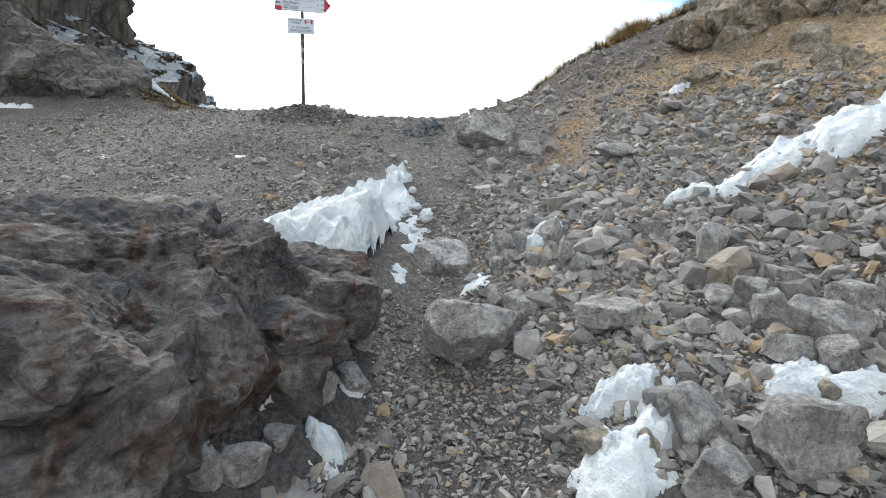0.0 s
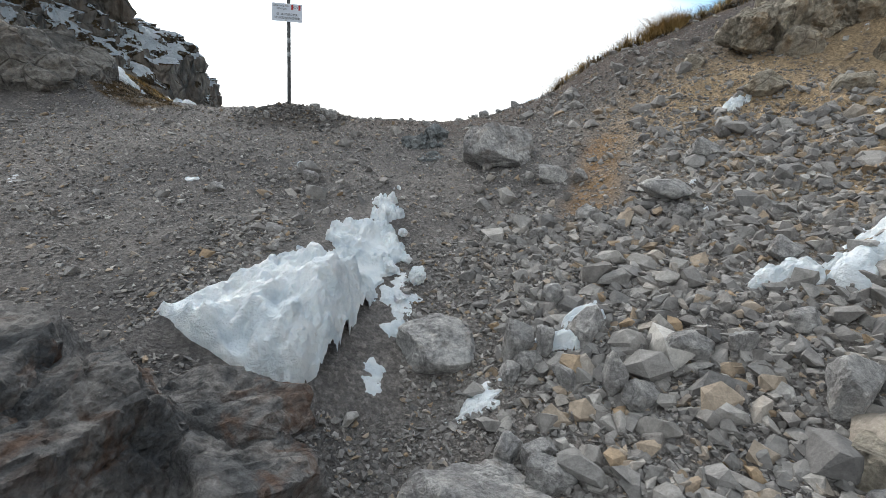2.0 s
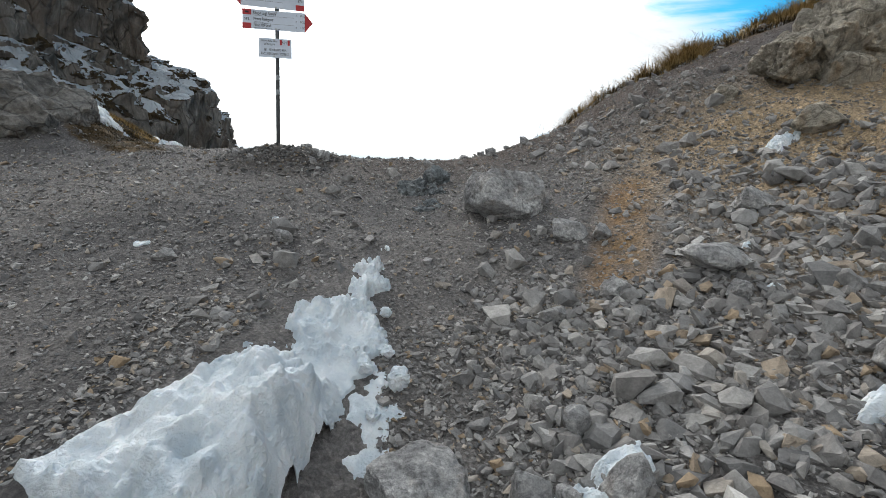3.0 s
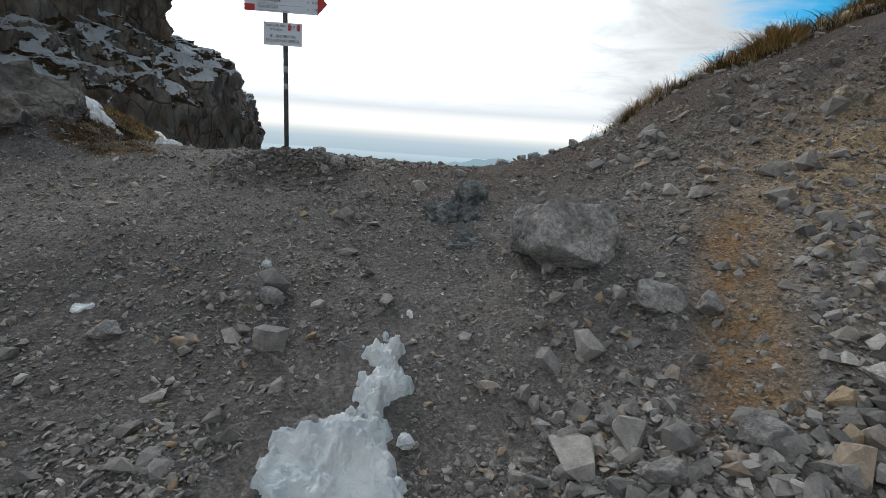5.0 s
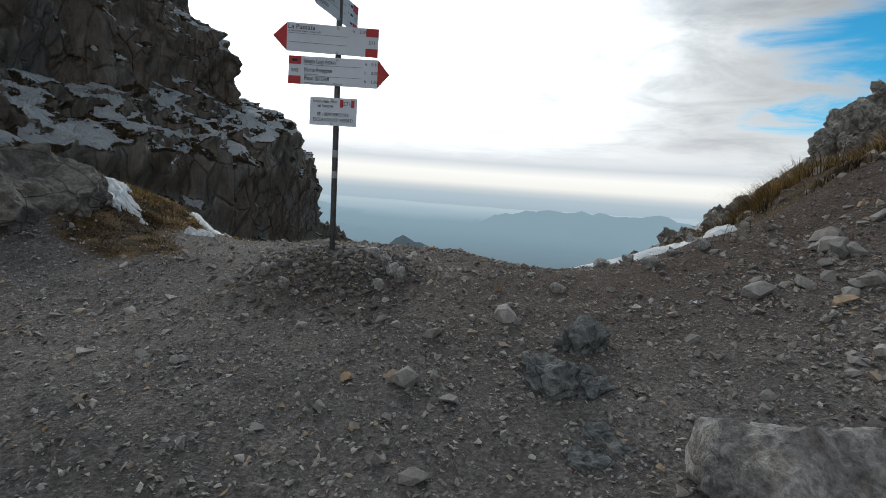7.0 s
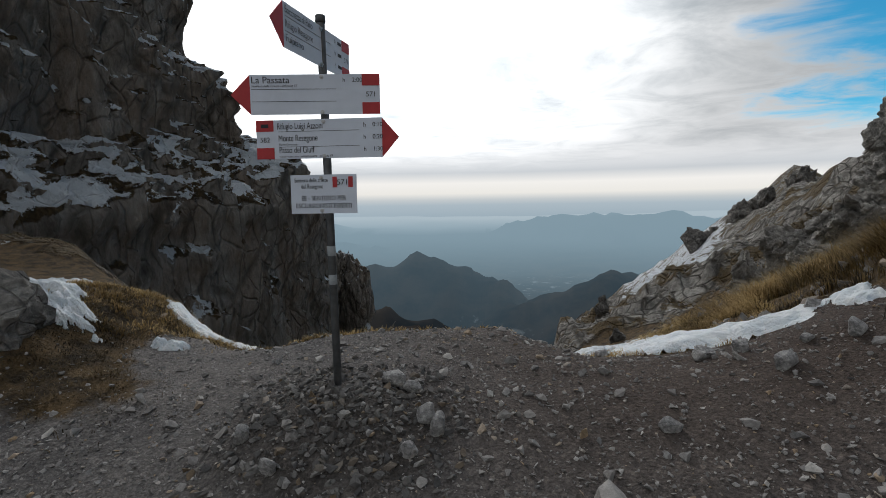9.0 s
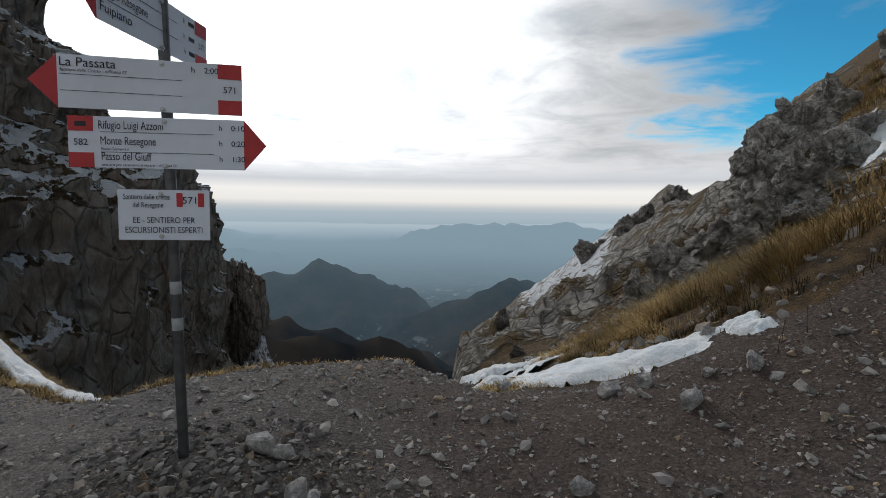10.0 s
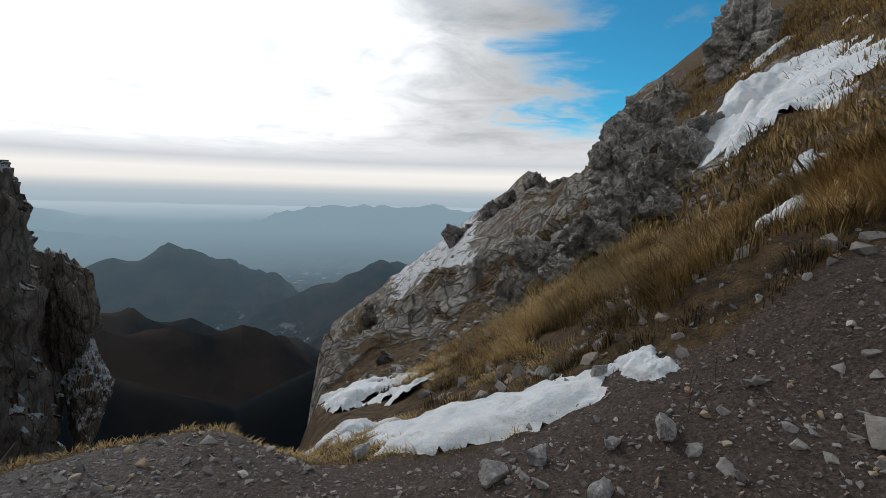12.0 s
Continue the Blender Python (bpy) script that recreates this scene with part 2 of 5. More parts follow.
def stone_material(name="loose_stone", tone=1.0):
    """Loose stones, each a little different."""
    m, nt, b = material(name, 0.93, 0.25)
    tc = nt.nodes.new("ShaderNodeTexCoord")
    p = position(nt)
    info = nt.nodes.new("ShaderNodeObjectInfo").outputs["Random"]
    isl = nt.nodes.new("ShaderNodeNewGeometry").outputs["Random Per Island"]
    r = math_node(nt, "FRACT", math_node(nt, "ADD", info, isl))
    col = ramp(nt, r, [(0.0, (0.15, 0.15, 0.153)), (0.25, (0.29, 0.288, 0.285)), (0.5, (0.21, 0.203, 0.2)), (0.78, (0.38, 0.375, 0.365)), (0.92, (0.33, 0.25, 0.165)), (0.95, (0.27, 0.268, 0.27)), (1.0, (0.52, 0.515, 0.5))])
    fine = noise_tex(nt, p, 25, 8, 0.72)
    grain = noise_tex(nt, p, 130, 4, 0.7)
    col = mixc(nt, 0.8, col, ramp(nt, fine, [(0.28, (0.5, 0.5, 0.5)), (0.5, (0.95, 0.95, 0.95)), (0.72, (1.35, 1.35, 1.34))]), "MULTIPLY")
    col = mixc(nt, 0.5, col, ramp(nt, grain, [(0.3, (0.65, 0.65, 0.65)), (0.7, (1.2, 1.2, 1.2))]), "MULTIPLY")
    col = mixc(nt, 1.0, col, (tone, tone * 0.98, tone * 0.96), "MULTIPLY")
    nt.links.new(col, b.inputs["Base Color"])
    bump(nt, b, math_node(nt, "ADD", fine, math_node(nt, "MULTIPLY", grain, 0.3)), 0.8, 0.012)
    return m


def cliff_material(name="cliff_rock", snow=0.0):
    m, nt, b = material(name, 0.95, 0.2)
    p = position(nt)
    st = nt.nodes.new("ShaderNodeVectorMath")
    st.operation = "MULTIPLY"
    nt.links.new(p, st.inputs[0])
    st.inputs[1].default_value = (1.0, 1.0, 0.4)
    v = st.outputs[0]
    big = noise_tex(nt, v, 0.5, 8, 0.62, 0.6)
    fine = noise_tex(nt, v, 3.5, 9, 0.72, 0.4)
    col = ramp(nt, big, [(0.3, (0.19, 0.172, 0.155)), (0.45, (0.37, 0.345, 0.315)), (0.58, (0.29, 0.24, 0.2)), (0.72, (0.52, 0.49, 0.45))])
    col = mixc(nt, 0.85, col, ramp(nt, fine, [(0.3, (0.4, 0.4, 0.4)), (0.5, (0.9, 0.9, 0.9)), (0.72, (1.4, 1.4, 1.38))]), "MULTIPLY")
    warp = mixc(nt, 0.3, v, noise_tex_color(nt, v, 0.7))
    joint = step(nt, voronoi(nt, warp, 0.7, "DISTANCE_TO_EDGE").outputs[0], 0.0, 0.06)
    joint = math_node(nt, "MULTIPLY", joint, step(nt, voronoi(nt, warp, 2.3, "DISTANCE_TO_EDGE").outputs[0], -0.02, 0.07))
    col = mixc(nt, math_node(nt, "MULTIPLY", math_node(nt, "SUBTRACT", 1.0, joint), 0.45), col, (0.05, 0.043, 0.037))
    nz = nt.nodes.new("ShaderNodeSeparateXYZ")
    nt.links.new(nt.nodes.new("ShaderNodeNewGeometry").outputs["Normal"], nz.inputs[0])
    patch = noise_tex(nt, p, 0.8, 9, 0.7)
    flat = math_node(nt, "ADD", nz.outputs[2], math_node(nt, "MULTIPLY", math_node(nt, "SUBTRACT", patch, 0.5), 1.1))
    heath = mixc(nt, step(nt, fine, 0.35, 0.65), (0.022, 0.017, 0.012), (0.11, 0.075, 0.035))
    col = mixc(nt, step(nt, flat, 0.42, 0.54), col, heath)
    snowy = step(nt, math_node(nt, "ADD", math_node(nt, "MULTIPLY", nz.outputs[2], 0.42), noise_tex(nt, p, 1.2, 9, 0.74)), 0.755 - snow, 0.79 - snow)
    col = mixc(nt, snowy, col, (0.72, 0.77, 0.82))
    nt.links.new(col, b.inputs["Base Color"])
    bump(nt, b, math_node(nt, "ADD", math_node(nt, "ADD", fine, math_node(nt, "MULTIPLY", joint, 0.5)), math_node(nt, "MULTIPLY", noise_tex(nt, v, 14, 8, 0.7), 0.4)), 1.0, 0.5)
    return m


def grass_material(name, dark, mid, light):
    m, nt, b = material(name, 0.8, 0.2)
    r = nt.nodes.new("ShaderNodeNewGeometry").outputs["Random Per Island"]
    p = position(nt)
    n = noise_tex(nt, p, 1.6, 5, 0.6)
    f = math_node(nt, "ADD", math_node(nt, "MULTIPLY", r, 0.45), math_node(nt, "MULTIPLY", step(nt, n, 0.34, 0.66), 0.6))
    nt.links.new(ramp(nt, f, [(0.2, dark), (0.5, mid), (0.9, light)]), b.inputs["Base Color"])
    b.inputs["Subsurface Weight"].default_value = 0.0
    return m


ROCK = rock_material("limestone", (0.095, 0.1, 0.108), (0.34, 0.322, 0.31), (0.14, 0.085, 0.06), 0.9, 0.3, 0.4)
BANK = rock_material("bank_limestone", (0.15, 0.147, 0.14), (0.34, 0.325, 0.305), (0.2, 0.15, 0.11), 0.5, 0.8, 0.7)
PALE = rock_material("pale_limestone", (0.31, 0.304, 0.306), (0.64, 0.632, 0.622), (0.32, 0.24, 0.17), 0.3, 0.25, 0.3)
BLUE = rock_material("blue_limestone", (0.15, 0.168, 0.18), (0.36, 0.385, 0.395), (0.16, 0.14, 0.12), 0.2, 0.7, 0.5)
CRAG = rock_material("crag_limestone", (0.36, 0.345, 0.325), (0.70, 0.675, 0.635), (0.26, 0.20, 0.12), 0.3, 0.5, 2.2)
OCHRE = rock_material("ochre_limestone", (0.37, 0.335, 0.28), (0.68, 0.615, 0.51), (0.36, 0.23, 0.11), 0.6, 0.5, 0.7)
DARK_CRAG = rock_material("dark_crag", (0.14, 0.134, 0.128), (0.38, 0.36, 0.335), (0.2, 0.14, 0.09), 0.3, 0.6, 2.0)
STONE = stone_material()
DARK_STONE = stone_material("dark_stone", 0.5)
CLIFF = cliff_material()
GULLY = cliff_material("snowy_gully", 0.2)
GROUND = ground_material()
SNOW = snow_material()
STRAW = grass_material("dry_grass", (0.10, 0.07, 0.03), (0.30, 0.205, 0.085), (0.60, 0.44, 0.21))
HEATH = grass_material("dark_heath", (0.02, 0.016, 0.01), (0.06, 0.045, 0.025), (0.14, 0.10, 0.05))


# ---- noise and height of the land ----
def lattice(ix, iy, seed):
    h = (ix.astype(np.int64) * 374761393 + iy.astype(np.int64) * 668265263 + seed * 1442695041) & 0xFFFFFFFF
    h = ((h ^ (h >> 13)) * 1274126177) & 0xFFFFFFFF
    return ((h ^ (h >> 16)) & 0xFFFF) / 65535.0


def vnoise(x, y, seed=0):
    ix, iy = np.floor(x), np.floor(y)
    fx, fy = x - ix, y - iy
    fx, fy = fx * fx * (3 - 2 * fx), fy * fy * (3 - 2 * fy)
    a, b = lattice(ix, iy, seed), lattice(ix + 1, iy, seed)
    c, d = lattice(ix, iy + 1, seed), lattice(ix + 1, iy + 1, seed)
    return (a + (b - a) * fx) * (1 - fy) + (c + (d - c) * fx) * fy - 0.5


def fbm(x, y, scale, octaves=5, seed=0, gain=0.5, ridged=False):
    out, amp = 0.0, 1.0
    for k in range(octaves):
        n = vnoise(x / scale + 17.3 * k, y / scale - 9.1 * k, seed + k)
        out = out + amp * ((0.5 - 2 * np.abs(n)) if ridged else n)
        amp, scale = amp * gain, scale * 0.5
    return out


def sp(t, k):
    return np.logaddexp(0.0, k * t) / k


def ss(a, b, t):
    u = np.clip((t - a) / (b - a), 0, 1)
    return u * u * (3 - 2 * u)


def ridge(x, y, pts, side, power=1.0):
    """Height of a ridge along the crest points (x, y, z), falling away to both sides."""
    best = np.full(np.shape(x), -1e9)
    for (ax, ay, az), (bx, by, bz) in zip(pts, pts[1:]):
        dx, dy = bx - ax, by - ay
        u = np.clip(((x - ax) * dx + (y - ay) * dy) / (dx * dx + dy * dy), 0, 1)
        d = np.hypot(x - ax - u * dx, y - ay - u * dy)
        best = np.maximum(best, az + u * (bz - az) - side * d ** power)
    return best


def lip(x):
    """Where the saddle ends and the land falls to the valley."""
    return np.maximum(1.72 - 0.42 * (x - 0.6) ** 2, 1.0) + 0.85 * np.maximum(-0.9 - x, 0)


def zones(x, y):
    """Shares of turf and bare rock at a place."""
    n = fbm(x, y, 1.3, 4, 91)
    turf_r = ss(0.0, 0.3, y - 0.72 + 0.72 * np.clip(x - 2.7, -1, 1.4) + 0.45 * n) * ss(1.5, 2.4, x + 0.5 * n) * (y > -0.5)
    # pale rock band across the mountainside, brown turf below and above it
    away = np.hypot(x - 1.0, y + 1.1)
    lean = (x - 1.0) / np.maximum(y + 1.1, 0.3)
    m = fbm(x, y, 5.0, 4, 95)
    rock_r = ss(7.6, 9.6, away + 3.0 * m + n) * ss(1.45, 1.1, lean + 0.3 * m) * (y > 0.5) * (x > 1)
    rock_r = rock_r * (1 - 0.85 * ss(14.5, 18, away + 6 * m) * ss(0.8, 0.95, lean + 0.25 * m))
    turf_r = turf_r * (1 - 0.9 * rock_r)
    mat = 0.9 * np.exp(-((x + 1.5) / 0.5) ** 2 - ((y - 0.08) / 0.28) ** 2)
    lip_y = lip(x)
    rim = ss(-0.32, -0.05, y - lip_y + 0.4 * n) * (x < 2.4) * (x > -6)
    left = ss(0.15, 0.5, y + 0.3 * n) * ss(-1.15, -1.5, x + 0.4 * n)
    rock_l = 0.45 * ss(3.5, 5.5, y + n) * ss(-1.6, -2.6, x)
    return np.clip(turf_r + rim + left + mat, 0, 1) * (1 - 0.8 * rock_l), np.clip(rock_r + rock_l, 0, 1)


def near_height(x, y):
    base = -0.08 - 0.19 * sp(0.2 - y, 6)
    # trodden gully between outcrop and scree
    base = base - 0.30 * ss(-2.2, -4.3, y) * np.exp(-((x - 1.12 - 0.1 * (y + 4)) / 0.42) ** 2)
    # right bank and mountainside
    rise = 0.42 * sp(x - 1.9, 4) + 0.16 * sp(x - 5, 1.5) + 0.155 * sp(x - 11, 0.6)
    away = np.maximum(y - 1.3, 0)
    gentle_r = ss(0.7, 1.6, x - 0.05 * away - 0.1 * np.maximum(away - 3.5, 0))
    slope = 0.95 * (1 - gentle_r) + 0.33 * gentle_r
    lip_y = lip(x) * (1 - gentle_r) + 0.6 * gentle_r
    fall = -slope * sp(y - lip_y + 0.06 * np.sin(x * 3.3), 6) - 0.9 * sp(y - 78, 0.2)
    # the ridge behind the rock band lies lower
    gone = np.hypot(x - 1.0, y + 1.1)
    lean = (x - 1.0) / np.maximum(y + 1.1, 0.3)
    fall = fall - 0.12 * np.maximum(gone - 20, 0) * ss(0.58, 0.68, lean) * ss(0.84, 0.78, lean) * (y > 0)
    # crest of the right bank
    rise = rise + 0.2 * ss(2.9, 3.6, x) * ss(-1.7, -0.7, y) * (1 - ss(1.2, 2.6, y)) * (1 - ss(5, 8, x))
    # left bank
    bank = 0.36 * ss(-1.45, -2.3, x) * ss(-0.8, 0.15, y) * (1 - 0.8 * ss(0.9, 2.4, y))
    # mound round the post
    mound = 0.14 * np.exp(-(np.hypot(x - 0.05, (y + 0.14) / 1.1) / 0.42) ** 2)
    z = base + rise + fall + bank + mound
    turf, rock = zones(x, y)
    far = ss(2, 12, np.hypot(x, y))
    z = z + 0.05 * fbm(x, y, 0.9, 5, 3) + far * 0.7 * fbm(x, y, 5, 4, 11)
    z = z + rock * (0.28 * fbm(x, y, 1.1, 5, 23, 0.6, True) + far * 0.9 * fbm(x, y, 3.4, 5, 33, 0.6, True))
    z = z + 0.018 * fbm(x, y, 0.16, 3, 41) + 0.03 * turf * fbm(x, y, 0.3, 3, 47)
    # earth bank above the scree crumbles in steps
    z = z + 0.10 * ss(2.6, 3.4, x) * ss(0.2, -0.6, y) * fbm(x, y, 0.5, 4, 57, 0.6, True)
    return z


def far_height(x, y):
    d = np.hypot(x, y)
    plain_z = -330 + 0.062 * (d - 1500) * (d > 1500)
    z = plain_z + 12 * fbm(x, y, 420, 5, 61)
    rug = 60 * fbm(x, y, 240, 6, 77, 0.5, True)
    R = [
        ([(-900, 1150, -40), (-420, 1420, -205), (-206, 1500, -170), (-60, 1500, -205), (60, 1450, -245), (150, 1380, -300)], 0.62),
        ([(-420, 500, -70), (-200, 620, -125), (-60, 700, -165), (60, 760, -215), (120, 800, -265)], 0.7),
        ([(-300, 300, -30), (-120, 380, -85), (0, 430, -112), (60, 470, -150)], 0.8),
        ([(110, 1250, -250), (200, 1280, -215), (300, 1290, -172), (420, 1350, -195), (700, 1500, -215)], 0.62),
        ([(140, 800, -260), (260, 900, -190), (420, 900, -120), (700, 900, 10)], 0.7),
        ([(60, 3520, -230), (110, 3500, -190), (240, 3500, -135), (420, 3500, -115), (700, 3450, -95), (1100, 3350, -90), (1500, 3150, -110), (1700, 3000, -200)], 0.35),
        ([(-1600, 3300, -120), (-1100, 3500, -150), (-800, 3600, -190)], 0.3),
        ([(-1500, 2600, -150), (-900, 2700, -190), (-500, 2750, -260)], 0.4),
        ([(-300, 90, 120), (-60, 60, 30), (-25, 36, 8)], 0.9),
        ([(400, 200, 160), (120, 110, 30), (50, 80, 6)], 0.8),
    ]
    for pts, side in R:
        z = np.maximum(z, ridge(x, y, pts, side) + rug * np.clip(d / 1500, 0.1, 1))
    return z


def land(x, y):
    d = np.hypot(x, y)
    k = ss(70, 150, d)
    behind = ss(0, -60, y)
    f = far_height(x, y) * (1 - behind) + (-0.19 * 60) * behind
    return near_height(x, y) * (1 - k) + f * k


def axis(lo, hi, fine, growth, limit):
    mid = list(np.arange(lo, hi + fine / 2, fine))
    up, s = [], fine
    while (up[-1] if up else hi) < limit:
        s *= growth
        up.append((up[-1] if up else hi) + s)
    dn, s = [], fine
    while (dn[-1] if dn else lo) > -limit:
        s *= growth
        dn.append((dn[-1] if dn else lo) - s)
    return np.array(dn[::-1] + mid + up)


def mesh_object(name, verts, faces, mat, smooth=True):
    me = bpy.data.meshes.new(name)
    verts = np.asarray(verts, dtype=np.float32)
    faces = np.asarray(faces, dtype=np.int32)
    n, k = faces.shape
    me.vertices.add(len(verts))
    me.vertices.foreach_set("co", verts.ravel())
    me.loops.add(n * k)
    me.loops.foreach_set("vertex_index", faces.ravel())
    me.polygons.add(n)
    me.polygons.foreach_set("loop_start", np.arange(0, n * k, k, dtype=np.int32))
    me.update(calc_edges=True)
    me.polygons.foreach_set("use_smooth", np.full(n, smooth))
    me.materials.append(mat)
    me.validate()
    return new(name, me)


def make_land():
    gx = axis(-2.8, 6.4, 0.055, 1.05, 4700)
    gy = axis(-6.5, 5.2, 0.055, 1.05, 4700)
    X, Y = np.meshgrid(gx, gy, indexing="ij")
    Z = land(X, Y)
    v = np.stack([X.ravel(), Y.ravel(), Z.ravel()], 1)
    nx, ny = len(gx), len(gy)
    i = np.arange(nx * ny).reshape(nx, ny)
    q = np.stack([i[:-1, :-1], i[1:, :-1], i[1:, 1:], i[:-1, 1:]], -1).reshape(-1, 4)
    c = v[q].mean(1)
    away = np.hypot(c[:, 0], c[:, 1]) > 110
    return v, q, away


LAND_V, LAND_Q, AWAY = make_land()


def used(v, q):
    ids, inv = np.unique(q, return_inverse=True)
    return v[ids], inv.reshape(q.shape)


def give(ob, name, values):
    at = ob.data.attributes.new(name, "FLOAT", "POINT")
    at.data.foreach_set("value", np.asarray(values, dtype=np.float32))


GV, GQ = used(LAND_V, LAND_Q[~AWAY])
ground = mesh_object("ground", GV, GQ, GROUND)
for key, val in zip(("turf", "bare"), zones(GV[:, 0].astype(float), GV[:, 1].astype(float))):
    give(ground, key, val)
cx, cy = GV[:, 0].astype(float) - 1.0, GV[:, 1].astype(float) + 1.1
give(ground, "snow", ss(0.24, 0.29, cx / np.maximum(cy, 1)) * ss(0.5, 0.43, cx / np.maximum(cy, 1)) * ss(13, 17, cy))
tagged(ground, "grey-brown gravel trail over a mountain saddle", "ground", kind="structure")


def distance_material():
    m, nt, b = material("distance_painted_haze", 1.0, 0.0)
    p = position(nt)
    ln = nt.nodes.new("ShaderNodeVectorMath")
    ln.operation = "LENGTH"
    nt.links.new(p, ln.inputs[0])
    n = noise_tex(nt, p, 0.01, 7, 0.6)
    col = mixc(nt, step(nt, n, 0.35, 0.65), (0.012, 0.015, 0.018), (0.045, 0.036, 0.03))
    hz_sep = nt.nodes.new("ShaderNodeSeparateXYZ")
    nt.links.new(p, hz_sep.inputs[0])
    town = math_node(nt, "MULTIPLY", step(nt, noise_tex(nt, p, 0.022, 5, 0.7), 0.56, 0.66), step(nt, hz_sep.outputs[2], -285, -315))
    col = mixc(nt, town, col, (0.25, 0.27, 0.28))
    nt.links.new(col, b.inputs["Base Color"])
    # air haze painted as emission, paler and stronger with distance from the origin
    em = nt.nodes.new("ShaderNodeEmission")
    haze_glow = ramp(nt, math_node(nt, "DIVIDE", ln.outputs["Value"], 4700.0), [(0.0, (0.02, 0.03, 0.035)), (0.25, (0.10, 0.16, 0.20)), (0.45, (0.23, 0.335, 0.39)), (0.74, (0.23, 0.325, 0.375)), (0.84, (0.31, 0.41, 0.46)), (1.0, (0.42, 0.51, 0.55))])
    nt.links.new(haze_glow, em.inputs[0])
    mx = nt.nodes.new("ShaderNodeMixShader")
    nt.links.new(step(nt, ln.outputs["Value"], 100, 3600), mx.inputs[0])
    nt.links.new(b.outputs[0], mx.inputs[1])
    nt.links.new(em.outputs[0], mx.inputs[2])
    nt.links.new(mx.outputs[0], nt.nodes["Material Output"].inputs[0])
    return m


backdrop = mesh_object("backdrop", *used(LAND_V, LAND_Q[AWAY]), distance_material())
tagged(backdrop, "distant valley with dark wooded ridges, blue haze painted on as glow", "mountains", kind="structure")


# ---- shapes ----
def part(name, bm, mat, parent, label=""):
    me = bpy.data.meshes.new(name)
    bm.to_mesh(me)
    bm.free()
    me.materials.append(mat)
    ob = new(name, me)
    ob.parent = parent
    if label:
        tagged(ob, label)
    return ob


def empty(name, m, label, category, group=""):
    ob = new(name)
    ob.matrix_world = m
    return tagged(ob, label, category, group)


def ground_z(x, y):
    return float(near_height(np.array([float(x)]), np.array([float(y)]))[0])


def rock(name, at, size, seed, mat, label, category="rock", sub=5, rough=0.28, cuts=14, turn=0.0, freq=1.4, fine=0.03, group="", tilt=0.0, blocks=0.0, crack=0.0, deep=(0.5, 0.85), smooth=False):
    """A boulder or crag: a ball cut flat by random planes, split into blocks and broken up by noise."""
    rnd = random.Random(seed)
    bm = bmesh.new()
    bmesh.ops.create_icosphere(bm, subdivisions=sub, radius=1.0)
    planes = []
    for _ in range(cuts):
        n = Vector((rnd.gauss(0, 1), rnd.gauss(0, 1), rnd.gauss(0, 0.8))).normalized()
        planes.append((n, rnd.uniform(*deep)))
    off = Vector((rnd.uniform(-50, 50), rnd.uniform(-50, 50), rnd.uniform(-50, 50)))
    big = max(size)
    for v in bm.verts:
        c = v.co.copy()
        for n, d in planes:
            k = c.dot(n) - d
            if k > 0:
                c -= n * k * 0.96
        q = c * freq + off
        out = c.normalized()
        f = noise.fractal(q * 2.2, 0.8, 2.1, 4)
        push = f * rough * 0.22
        if blocks:
            w = Vector((c.x * size[0], c.y * size[1], c.z * size[2] * 0.7)) * (freq * blocks / big) + off
            dist, pts = noise.voronoi(w + Vector(noise.noise_vector(w * 0.9)) * 0.3)
            push += (noise.cell(pts[0] * 7.3) - 0.5) * rough * 0.45 - (rough * 0.35 + crack) * max(0.0, 0.1 - (dist[1] - dist[0])) / 0.1
            d2, p2 = noise.voronoi(w * 2.7)
            push += (noise.cell(p2[0] * 5.1) - 0.5) * rough * 0.3 - crack * 0.35 * max(0.0, 0.12 - (d2[1] - d2[0])) / 0.12
        c += out * push
        c += Vector(noise.noise_vector(q * 7)) * fine
        v.co = Vector((c.x * size[0], c.y * size[1], c.z * size[2]))
    me = bpy.data.meshes.new(name)
    for f in bm.faces:
        f.smooth = smooth
    bm.to_mesh(me)
    bm.free()
    me.materials.append(mat)
    ob = new(name, me)
    ob.matrix_world = pose(*at, tilt, 0, turn)
    return tagged(ob, label, category, group)


